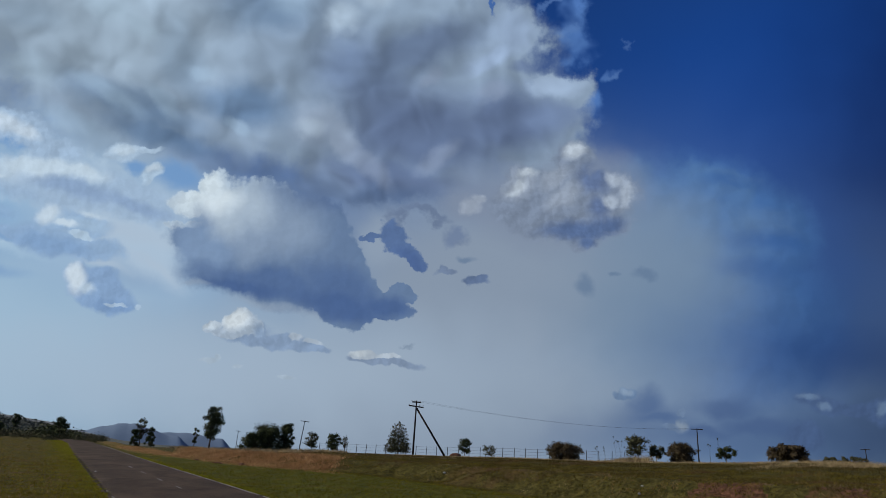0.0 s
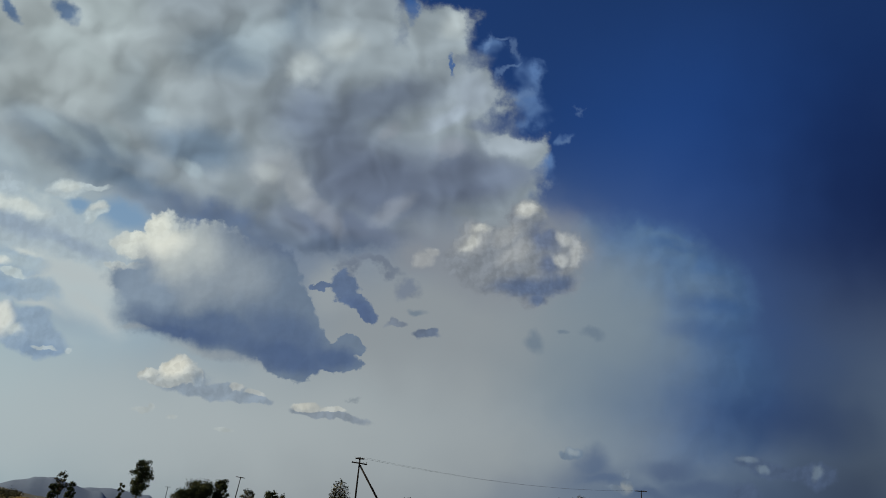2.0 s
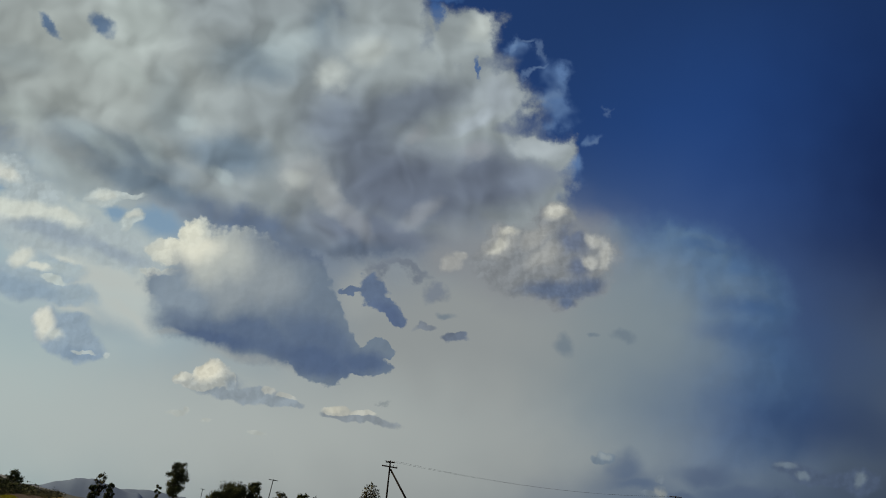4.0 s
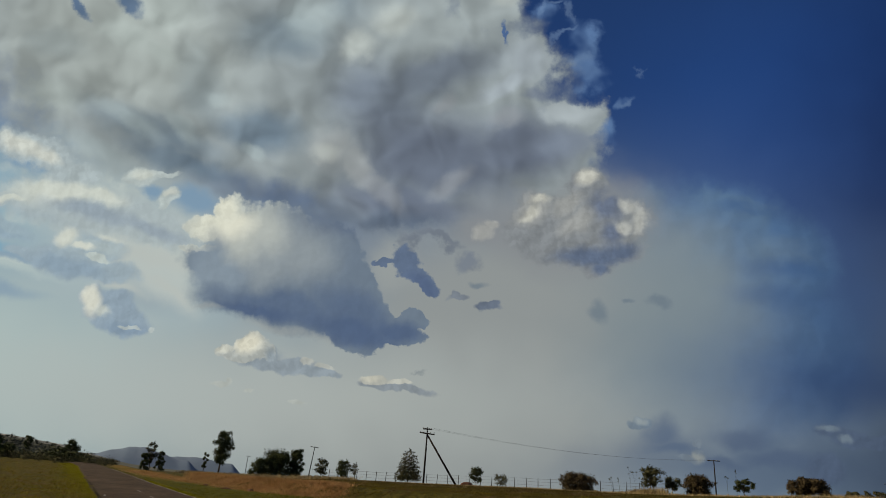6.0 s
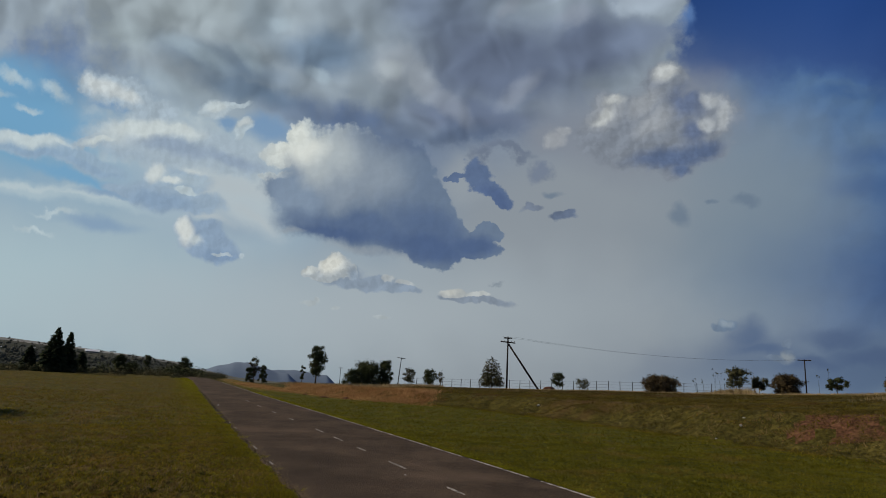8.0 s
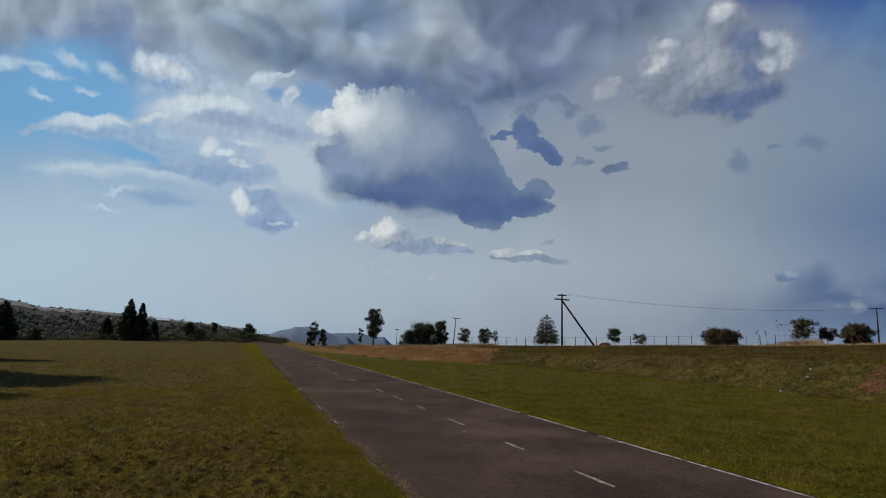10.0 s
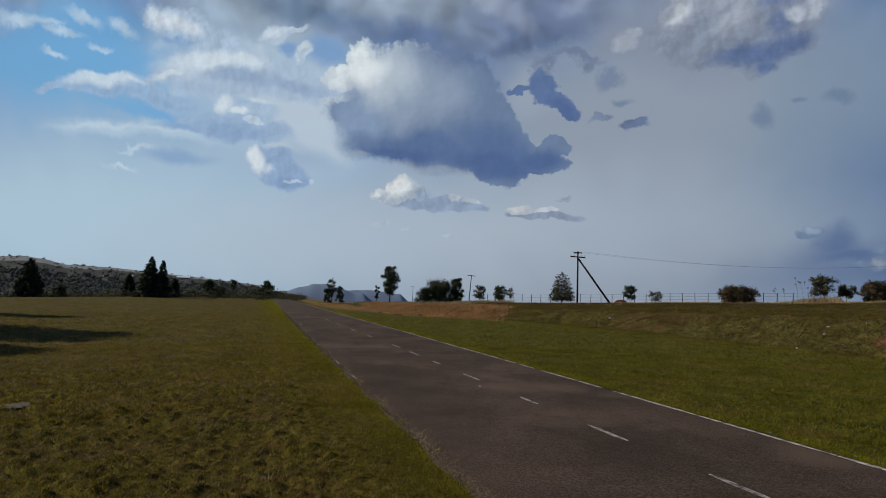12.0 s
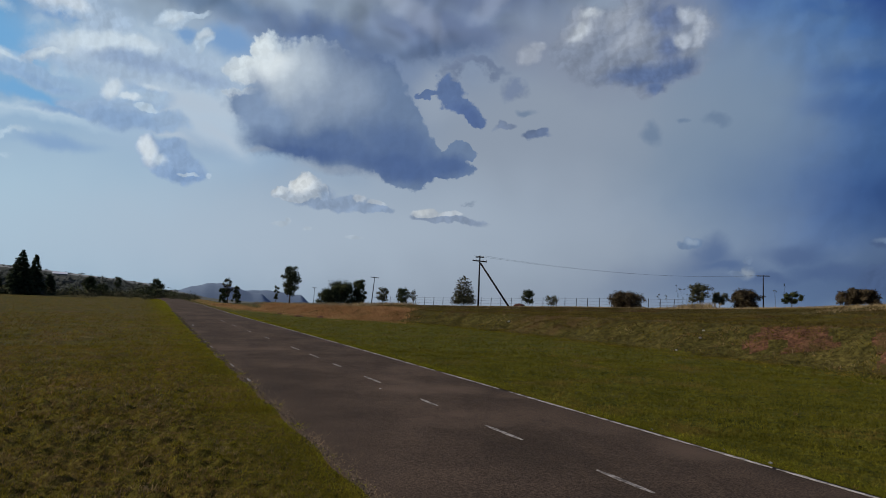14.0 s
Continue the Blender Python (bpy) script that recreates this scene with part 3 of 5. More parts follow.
MAT = {
    "turf": surface("mown_turf", (0.047, 0.040, 0.0065), (0.092, 0.073, 0.0115), 0.9, bump=1.0, bump_size=0.05, third=(0.100, 0.058, 0.024), third_size=1.7, third_at=(0.50, 0.72), fine=0.08),
    "bank": surface("rough_bank_grass", (0.036, 0.032, 0.008), (0.074, 0.060, 0.016), 0.5, bump=1.0, bump_size=0.12, third=(0.085, 0.044, 0.022), third_size=6.0, third_at=(0.54, 0.74), fine=0.16),
    "soil": surface("bare_red_soil", (0.085, 0.040, 0.026), (0.16, 0.080, 0.050), 0.6, bump=0.8, bump_size=0.08),
    "asphalt": surface("worn_asphalt", (0.051, 0.0362, 0.0258), (0.085, 0.0592, 0.0420), 1.6, rough=0.85, bump=0.6, bump_size=0.012, third=(0.108, 0.075, 0.053), third_size=3.1, fine=0.02),
    "paint": surface("faded_white_paint", (0.07, 0.06, 0.055), (0.36, 0.33, 0.30), 0.09, rough=0.8, bump=0.3, bump_size=0.02),
    "kerb": surface("worn_white_line", (0.12, 0.105, 0.09), (0.42, 0.39, 0.35), 0.15, rough=0.85, bump=0.3, bump_size=0.03),
    "slab": surface("weathered_slab", (0.075, 0.064, 0.048), (0.14, 0.12, 0.095), 0.15, bump=0.5),
    "bark": surface("grey_brown_bark", (0.045, 0.034, 0.026), (0.10, 0.08, 0.06), 0.4, bump=0.6, bump_size=0.05),
    "pole": surface("tarred_pole_wood", (0.014, 0.012, 0.011), (0.032, 0.027, 0.024), 0.5, bump=0.3, bump_size=0.04),
    "steel": surface("galvanised_steel", (0.18, 0.18, 0.18), (0.28, 0.28, 0.28), 0.3, rough=0.55, bump=0),
    "leaf": blade_material("dark_tree_leaf", (0.032, 0.040, 0.018), (0.062, 0.068, 0.030), (0.076, 0.070, 0.036)),
    "olive": blade_material("olive_tree_leaf", (0.050, 0.050, 0.026), (0.088, 0.082, 0.044), (0.100, 0.084, 0.050)),
    "russet": blade_material("russet_tree_leaf", (0.048, 0.036, 0.020), (0.084, 0.062, 0.036), (0.095, 0.066, 0.042)),
    "needle": blade_material("conifer_needle", (0.020, 0.028, 0.014), (0.038, 0.048, 0.023), (0.046, 0.048, 0.023)),
    "blade": blade_material("grass_blade", (0.106, 0.086, 0.008), (0.204, 0.160, 0.016), (0.212, 0.136, 0.032), 0.8, thin=0.4),
    "dry": blade_material("dry_grass_blade", (0.26, 0.140, 0.058), (0.44, 0.255, 0.115), (0.36, 0.225, 0.095), 2.0, thin=0.35),
    "straw": blade_material("pale_straw", (0.22, 0.155, 0.075), (0.36, 0.265, 0.140), (0.17, 0.13, 0.055), 2.0),
    "gravel": surface("road_gravel", (0.055, 0.040, 0.028), (0.18, 0.135, 0.095), 0.03, bump=0, per_piece=0.5),
    "stone": surface("pale_stone", (0.22, 0.21, 0.19), (0.40, 0.38, 0.35), 0.2, bump=0.5),
    "hill": surface("bush_hillside", (0.038, 0.040, 0.031), (0.056, 0.056, 0.043), 25.0, bump=0, third=(0.078, 0.074, 0.058), third_size=90.0, third_at=(0.54, 0.66)),
    # dry grass of the upper slope, paled further to paint in distance haze
    "hazed_ridge": surface("hazed_dry_hilltop", (0.13, 0.14, 0.14), (0.23, 0.23, 0.215), 40.0, bump=0, third=(0.30, 0.275, 0.25), third_size=90.0, third_at=(0.50, 0.62)),
    "green_turf": surface("green_mown_turf", (0.048, 0.048, 0.006), (0.090, 0.085, 0.011), 0.9, bump=1.0, bump_size=0.05, third=(0.080, 0.064, 0.016), third_size=2.2, third_at=(0.52, 0.74), fine=0.08),
    "soil_bank": surface("reddish_bank_soil", (0.060, 0.030, 0.017), (0.105, 0.050, 0.029), 0.5, bump=1.0, bump_size=0.10, third=(0.052, 0.044, 0.012), third_size=1.3, fine=0.14),
    # grassland with straw patches, its colour greyed to stand in for haze
    "far_plain": surface("hazed_grassland", (0.070, 0.076, 0.070), (0.115, 0.115, 0.095), 60.0, bump=0, third=(0.15, 0.13, 0.095), third_size=150.0, third_at=(0.5, 0.66)),
    "dry_turf": surface("parched_turf", (0.105, 0.075, 0.016), (0.185, 0.118, 0.034), 1.2, bump=1.0, bump_size=0.07, third=(0.17, 0.10, 0.04), third_size=3.0, fine=0.08),
}


MAT["verge"] = blade_material("verge_grass_blade", (0.146, 0.140, 0.010), (0.238, 0.216, 0.016), (0.22, 0.175, 0.035), 0.9, thin=0.45)
MAT["lawn_blade"] = blade_material("lawn_grass_blade", (0.084, 0.076, 0.008), (0.158, 0.140, 0.015), (0.172, 0.120, 0.028), 0.8, thin=0.4)
MAT["brown_turf"] = blade_material("brown_turf_blade", (0.116, 0.074, 0.022), (0.24, 0.156, 0.060), (0.27, 0.20, 0.105), 0.5, thin=0.2)
MAT["brown_blade"] = blade_material("tussock_blade", (0.056, 0.042, 0.010), (0.105, 0.078, 0.024), (0.110, 0.062, 0.028), 1.2, thin=0.3)
# leaf colour greyed and lightened somewhat to imitate haze over the slope
MAT["bush"] = blade_material("hazed_bush_leaf", (0.050, 0.055, 0.046), (0.076, 0.080, 0.066), (0.090, 0.088, 0.074), 30.0)
# the blue of distant air is painted into this base colour
MAT["haze_hill"] = surface("haze_blue_hill", (0.125, 0.165, 0.225), (0.155, 0.195, 0.255), 300.0, bump=0)
MAT["whitewash"] = surface("whitewashed_wall", (0.45, 0.43, 0.40), (0.62, 0.60, 0.56), 3.0, bump=0)
MAT["tin"] = surface("white_roof_sheet", (0.72, 0.72, 0.72), (0.80, 0.80, 0.80), 3.0, rough=0.35, bump=0)
MAT["wire"] = surface("weathered_wire", (0.10, 0.10, 0.10), (0.15, 0.15, 0.15), 1.0, rough=0.6, bump=0)


def mesh_of(name, verts, faces, material, smooth=False, normals=None):
    me = bpy.data.meshes.new(name)
    me.from_pydata([tuple(v) for v in verts], [], [tuple(f) for f in faces])
    me.materials.append(material)
    if smooth:
        me.polygons.foreach_set("use_smooth", [True] * len(me.polygons))
    me.update()
    if normals is not None:
        me.normals_split_custom_set(normals)
    return me


def thing(name, x, y, z, label, category, group="", turn=0.0):
    ob = tagged(new(name), label, category, group)
    ob.matrix_world = pose(x, y, z, 0, 0, turn)
    return ob


def part(name, me, parent, label=""):
    ob = new(name, me)
    ob.parent = parent
    return tagged(ob, label) if label else ob

# ---- the lie of the land ----
def smooth01(v):
    v = np.clip(v, 0, 1)
    return v * v * (3 - 2 * v)


def toe(y):
    """Where the foot of the bank stands, by the distance along the road."""
    return np.interp(y, [-60, 8, 24, 34, 41, 47, 55, 72, 100, 140], [17.0, 17.6, 17.8, 15.8, 13.6, 11.2, 9.6, 8.2, 8.0, 8.0])


def lift(x, y):
    """Elevation, in degrees at eye height, of the ground above the bank, by bearing."""
    return np.interp(np.degrees(np.arctan2(x, y)), [0, 10, 16, 21, 26, 32, 37, 42, 47, 52, 56, 62, 90, 180], [-1.5, -1.1, -0.95, -0.72, -0.62, -0.46, -0.27, -0.14, -0.02, 0.22, 0.42, 0.85, 1.0, 1.0])


def ridge(x, y):
    return np.interp(np.degrees(np.arctan2(x, y)), [-180, -60, -19.3, -17.9, -16.4, -15.2, -11.7, -7.4, -2.8, 1.1, 4.0, 9.0, 180], [1.2, 2.2, 1.84, 1.92, 1.74, 1.42, 1.33, 0.98, 0.58, 0.18, -0.2, -0.5, -0.5])


def wave(x, y, size, seed=0.0):
    """A cheap smooth unevenness, about -1 to 1."""
    a, b = x / size, y / size
    return (np.sin(a * 1.9 + 1.3 * np.sin(b * 1.1 + seed)) + np.sin(b * 2.3 + 1.7 * np.sin(a * 0.9 + seed * 2)) + np.sin((a + b) * 1.3 + seed * 3)) / 3


def land(x, y):
    x, y = np.asarray(x, float), np.asarray(y, float)
    r = np.hypot(x, y) + 1e-6
    grass = np.clip(np.maximum(np.maximum(1.5 - x, x - 6.1), y - 108), 0, 1)
    tufts = wave(x + 0.3 * y, y - 0.2 * x, 0.085, 1.0) + wave(x - 0.4 * y, y + 0.5 * x, 0.13, 4.0) + wave(x, y, 0.05, 2.0)
    z = 0.031 * tufts * grass * np.where(x < 3, 1.0, 0.55) * smooth01((18 - r) / 7) + 0.035 * wave(x, y, 1.4) * grass * smooth01((34 - r) / 20) + 0.02 * wave(x, y, 0.45, 2.0) * grass * smooth01((34 - r) / 20) + 0.10 * wave(x, y, 9.0, 1.0) * smooth01(np.clip(grass, 0, 1)) * smooth01((np.abs(x - 3.8) - 2.5) / 5)
    # beyond the field the ground falls away, then climbs to the ridge
    fall = smooth01((r - np.interp(np.degrees(np.arctan2(x, y)), [-180, -20, -15, -11, -7, 0], [70, 76, 79, 90, 98, 101])) / 60)
    climb = smooth01((r - 260) / 740)
    z = z * (1 - fall) - 2.5 * fall
    z = z + climb * (EYE + 1000 * np.tan(np.radians(ridge(x, y))) + 2.5) * np.where(r > 1000, np.clip(1 - (r - 1000) / 1500, -0.3, 1), 1)
    # the bank beside the road, and the rough ground above it
    step_up = smooth01((x - toe(y)) / 3.0)
    up = 0.66 * step_up + 0.34 * smooth01((x - toe(y) - 2.2) / 15)
    near = np.minimum(r, 260)
    top = EYE + near * np.tan(np.radians(lift(x, y))) - np.clip(r - 260, 0, 4400) * np.interp(np.degrees(np.arctan2(x, y)), [-180, 2, 5, 8, 26, 36, 44, 180], [0.0015, 0.0015, 0.012, 0.016, 0.016, 0.010, 0.006, 0.006])
    face = step_up * (1 - step_up) * 4
    top = top + 0.05 * wave(x, y, 2.0, 4.0) * smooth01((60 - r) / 30)
    rough_face = 0.20 * wave(x, y * 0.7, 1.1, 3.0) + 0.15 * wave(x, y, 0.5, 5.0)
    return z * (1 - step_up) + top * up + face * rough_face * smooth01((70 - r) / 30)


def ground_at(x, y):
    return float(land(x, y))


rings = np.concatenate([[0.0], np.geomspace(0.6, 3.2, 9), np.arange(3.3, 9, 0.055), np.arange(9, 16, 0.11), np.arange(16, 62, 0.36), np.geomspace(62.5, 300, 70), np.geomspace(312, 4600, 60)])
bearings = np.radians(np.concatenate([np.arange(-26, 70, 0.28), np.arange(70, 334, 3.0)]))
RR, AA = np.meshgrid(rings, bearings, indexing="ij")
gx, gy = RR * np.sin(AA), RR * np.cos(AA)
gz = land(gx, gy)
count = len(bearings)
cells = [(i * count + j, i * count + (j + 1) % count, (i + 1) * count + (j + 1) % count, (i + 1) * count + j) for i in range(len(rings) - 1) for j in range(count)]
ground = new("ground", mesh_of("ground", np.stack([gx, gy, gz], -1).reshape(-1, 3), cells, MAT["turf"], True))
for extra in ("bank", "hill", "hazed_ridge", "dry_turf", "green_turf", "far_plain", "soil_bank"):
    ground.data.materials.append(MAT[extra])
middle = (gx[:-1] + gx[1:]) / 2, (gy[:-1] + gy[1:]) / 2
far_off = np.hypot(*middle)
inside = middle[0] - toe(middle[1]) + 0.4 * wave(middle[0], middle[1], 1.5)
sort = np.where((inside > 0) & (inside < 14.0) & (middle[1] > -60), 1, 0)
sort = np.where((far_off > 112) & ((sort == 0) | (far_off > 200)), 2, sort)
bearing_of = np.degrees(np.arctan2(middle[0], middle[1]))
# the higher, farther slope takes the haze-paled colour
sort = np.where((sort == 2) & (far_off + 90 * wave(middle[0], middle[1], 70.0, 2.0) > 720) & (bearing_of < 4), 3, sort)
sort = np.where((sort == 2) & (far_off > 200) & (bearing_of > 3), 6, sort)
parched = (inside > -3.2 + 1.2 * wave(middle[0], middle[1], 1.1, 6.0)) & (inside < 0) & (bearing_of > 3) & (bearing_of < 19) & (middle[0] > 5.6)
sort = np.where((sort == 0) & parched, 4, sort)
sort = np.where((sort == 0) & (middle[0] > 5.6) & (middle[1] > -2) & (inside < 0), 5, sort)
bare = (sort == 1) & (inside < 3.4) & (bearing_of > 55 + 9 * wave(middle[0], middle[1], 1.6, 3.0)) & (wave(middle[0], middle[1], 0.9, 7.0) > -0.25)
sort = np.where(bare, 7, sort)
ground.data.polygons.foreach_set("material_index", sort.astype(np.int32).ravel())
tagged(ground, "mown green and brown turf with a low grassy bank", "ground", kind="structure")


# ---- the road ----
ROAD_Y = np.concatenate([np.arange(-14, 40, 0.5), np.arange(40, 106, 1.5)])


def road_left(y):
    return np.interp(y, [-14, 5, 19, 27, 45, 77, 106], [1.70, 1.70, 1.62, 1.60, 1.66, 1.9, 1.2])


def road_right(y):
    return np.interp(y, [-14, 10, 16, 26, 41, 66, 106], [5.98, 5.96, 5.90, 5.74, 5.4, 5.2, 4.6])


def road_mesh():
    verts, faces = [], []
    across = [0.0, 0.0, 0.04, 0.3, 0.5, 0.7, 0.96, 1.0, 1.0]
    level = [-0.10, 0.012, 0.02, 0.03, 0.034, 0.03, 0.02, 0.012, -0.10]
    for y in ROAD_Y:
        a = road_left(y) + 0.05 * math.sin(y * 3.1) + 0.04 * math.sin(y * 7.7 + 1) + 0.03 * math.sin(y * 17.3)
        b = road_right(y) + 0.02 * math.sin(y * 2.3)
        verts += [(a + (b - a) * k, y, h) for k, h in zip(across, level)]
    n = len(across)
    for i in range(len(ROAD_Y) - 1):
        faces += [(i * n + j, i * n + j + 1, (i + 1) * n + j + 1, (i + 1) * n + j) for j in range(n - 1)]
    return mesh_of("road", verts, faces, MAT["asphalt"], True)


road = tagged(new("road", road_mesh()), "narrow worn grey asphalt strip with faded markings", "road", kind="structure")

# ---- things: builders ----
def tube(points, radii, sides=6):
    """A tapered round bar along some points: vertices and faces."""
    verts, faces = [], []
    points = [Vector(p) for p in points]
    for i, (p, r) in enumerate(zip(points, radii)):
        way = (points[min(i + 1, len(points) - 1)] - points[max(i - 1, 0)]).normalized()
        side = way.cross(Vector((0.31, 0.95, 0.05))).normalized()
        other = way.cross(side)
        verts += [p + (side * math.cos(a) + other * math.sin(a)) * r for a in (2 * math.pi * k / sides for k in range(sides))]
    for i in range(len(points) - 1):
        faces += [(i * sides + k, i * sides + (k + 1) % sides, (i + 1) * sides + (k + 1) % sides, (i + 1) * sides + k) for k in range(sides)]
    faces.append(tuple(range(sides))[::-1])
    faces.append(tuple(range((len(points) - 1) * sides, len(points) * sides)))
    return verts, faces


def gather(pieces):
    verts, faces = [], []
    for v, f in pieces:
        faces += [tuple(i + len(verts) for i in face) for face in f]
        verts += list(v)
    return verts, faces


def leaves(rng, centres, size, count, fringe=False):
    """Many small folded leaves scattered in the given balls (centre, radius), each shaded by the way it faces in its ball."""
    verts, faces, facing = [], [], []
    weights = [r ** 2 for _, r in centres]
    if fringe:
        size, count = size * 0.62, int(count * 2.4)
    for (cx, cy, cz), r in rng.choices(centres, weights, k=count):
        way = Vector((rng.gauss(0, 1), rng.gauss(0, 1), rng.gauss(0, 0.9))).normalized()
        p = Vector((cx, cy, cz)) + way * r * (rng.uniform(0.25, 1.3) if fringe else rng.uniform(0.4, 1.1))
        a = Vector((rng.gauss(0, 1), rng.gauss(0, 1), rng.gauss(0, 0.6))).normalized()
        b = a.cross(way + Vector((0, 0, 0.3))).normalized()
        s = size * rng.uniform(0.6, 1.4)
        n = len(verts)
        verts += [p - a * s, p + b * s * 0.45 + way * s * 0.15, p + a * s, p - b * s * 0.45 + way * s * 0.15]
        faces += [(n, n + 1, n + 2), (n, n + 2, n + 3)]
        out = (way + Vector((rng.uniform(-0.6, 0.6), rng.uniform(-0.6, 0.6), 0.35))).normalized()
        facing += [out] * 6
    return verts, faces, facing


def foliage(name, made, material):
    return mesh_of(name, made[0], made[1], material, True, made[2])


def broad_tree(seed, height, width, bare=0.35, clumps=9, leaf=0.16, count=1500, lean=0.0, stems=1, material="leaf", flat_top=0.0):
    """Trunk and crown meshes of a broad tree of that height and width, bare to a share of its height."""
    rng = random.Random(seed)
    wood, balls = [], []
    low = height * bare
    mid_z, half_z = (height + low) / 2, (height - low) / 2
    for s in range(stems):
        base = Vector((rng.uniform(-0.06, 0.06) * width * (stems - 1), rng.uniform(-0.04, 0.04) * width * (stems - 1), -0.3))
        fork = Vector((base.x + lean * height * 0.4 + rng.uniform(-0.12, 0.12) * width * (stems > 1), base.y, height * max(bare, 0.12)))
        r0 = 0.026 * height / math.sqrt(stems)
        wood.append(tube([base, base.lerp(fork, 0.5) + Vector((rng.uniform(-0.04, 0.04) * height, 0, 0)), fork], [r0, r0 * 0.8, r0 * 0.65]))
        each = max(1, clumps * 2 // stems)
        for k in range(each):
            turn = 2.39996 * k + rng.uniform(-0.4, 0.4)
            up_by = -0.97 + 1.9 * (k + rng.random()) / each
            r = min(width, 1.5 * (height - low)) * rng.uniform(0.11, 0.19)
            level = math.sqrt(max(0.0, 1 - abs(up_by) ** 2.2)) if not flat_top else 1 - 0.5 * max(0.0, up_by) ** 3
            if bare < 0.1 and up_by < 0:
                level = 1.0
            out = max(0.0, (0.5 * width - r * 0.9) * level * rng.uniform(0.35, 1.12))
            tip = Vector((base.x + lean * height * 0.3 + math.cos(turn) * out, base.y + math.sin(turn) * out, min(mid_z + half_z * up_by, height - r * 0.85)))
            tip.z = max(tip.z + rng.uniform(-0.06, 0.06) * height, low + r * 0.3)
            wood.append(tube([fork, fork.lerp(tip, 0.5) + Vector((0, 0, 0.05 * height)), tip], [r0 * 0.42, r0 * 0.26, r0 * 0.10], 5))
            balls.append((tuple(tip), r))
            for _ in range(2):
                balls.append(((tip.x + rng.uniform(-1, 1) * r, tip.y + rng.uniform(-1, 1) * r, min(tip.z + rng.uniform(-0.6, 0.8) * r, height - r * 0.45)), r * rng.uniform(0.45, 0.7)))
    v, f = gather(wood)
    return mesh_of("trunk", v, f, MAT["bark"], True), foliage("crown", leaves(rng, balls, leaf, count, True), MAT[material])


def conifer(seed, height, width, leaf=0.2, count=1800, skirt=0.04, taper=0.72, material="needle", puff=1.0):
    """Trunk and crown meshes of a conifer with drooping boughs."""
    rng = random.Random(seed)
    wood, balls = [tube([(0, 0, -0.3), (0, 0, height * 0.5), (0, 0, height * 0.98)], [0.022 * height, 0.014 * height, 0.003 * height])], []
    tiers = 20
    for k in range(tiers):
        share = k / (tiers - 1)
        z = height * (skirt + (0.96 - skirt) * share)
        reach = 0.47 * width * (1 - share) ** taper + 0.015 * width
        boughs = 9 - int(share * 5)
        for b in range(boughs):
            turn = 2 * math.pi * (b + rng.random()) / boughs
            long = reach * rng.uniform(0.7, 1.12)
            dz = rng.uniform(-0.03, 0.03) * height
            tip = (math.cos(turn) * long, math.sin(turn) * long, z + dz - 0.10 * long)
            wood.append(tube([(0, 0, z), tip], [0.005 * height, 0.002 * height], 4))
            for step in (0.5, 0.88):
                balls.append(((tip[0] * step, tip[1] * step, z + dz * step - 0.10 * long * step), max(0.10 * width * (1 - share * 0.7) * puff, 0.12)))
    v, f = gather(wood)
    return mesh_of("trunk", v, f, MAT["bark"], True), foliage("crown", leaves(rng, balls, leaf, count, True), MAT[material])


def at_bearing(az_deg, dist):
    return dist * math.sin(radians(az_deg)), dist * math.cos(radians(az_deg))


def plant(name, az_deg, dist, meshes, label, category="tree", group="", sink=0.0, z=None):
    x, y = at_bearing(az_deg, dist)
    ob = thing(name, x, y, (ground_at(x, y) if z is None else z) - sink, label, category, group)
    part("trunk", meshes[0], ob)
    part("crown", meshes[1], ob)
    return ob


def tall_for(dist, top_el, base_z):
    return EYE + dist * math.tan(radians(top_el)) - base_z


def tree_row(name, az_deg, dist, top_el, width_deg, label, kind="broad", category="tree", seed=1, group="", **more):
    """A tree at a bearing and distance that reaches an elevation and spans so many degrees."""
    x, y = at_bearing(az_deg, dist)
    z = ground_at(x, y)
    height, width = tall_for(dist, top_el, z), dist * math.tan(radians(width_deg))
    meshes = conifer(seed, height, width, **more) if kind == "conifer" else broad_tree(seed, height, width, **more)
    return plant(name, az_deg, dist, meshes, label, category, group)


# ---- trees at the far end of the field ----
tree_row("conifer_tree", -8.9, 92, 2.5, 2.5, "tall dark green conifer at the field edge", "conifer", seed=3, leaf=0.24, count=4200)
tree_row("conifer_tree", -8.0, 94, 2.16, 1.7, "slim dark conifer beside a taller one", "conifer", seed=4, leaf=0.24, count=3200)
tree_row("conifer_tree", -17.45, 90, 1.86, 2.2, "broad dark conifer at the field edge", "conifer", seed=5, leaf=0.25, count=4200, taper=0.5)
tree_row("conifer_tree", -10.5, 96, 0.92, 1.3, "small dark conifer at the field edge", "conifer", seed=6, leaf=0.2, count=2200, taper=0.5)
tree_row("conifer_tree", -7.0, 97, 0.71, 1.05, "small rounded dark conifer", "conifer", seed=7, leaf=0.2, count=2000, taper=0.4)
tree_row("bush", -15.35, 93, -0.2, 1.2, "low dark bush at the field edge", category="bush", seed=8, bare=0.0, clumps=8, count=900)
tree_row("tree", -4.2, 105, 0.65, 1.3, "dark bushy tree at the field edge", seed=9, bare=0.08, clumps=10, count=1500)
tree_row("bush", -3.3, 107, 0.1, 1.4, "dark low bush beside a tree", category="bush", seed=10, bare=0.0, clumps=9, count=1200)
tree_row("tree", -2.2, 330, 0.75, 0.62, "lone round tree on the far slope", seed=11, bare=0.1, clumps=10, count=900, leaf=0.5)
tree_row("tree", 0.7, 106, 0.68, 1.2, "small dark tree where the road ends", seed=12, bare=0.12, clumps=10, count=1300)
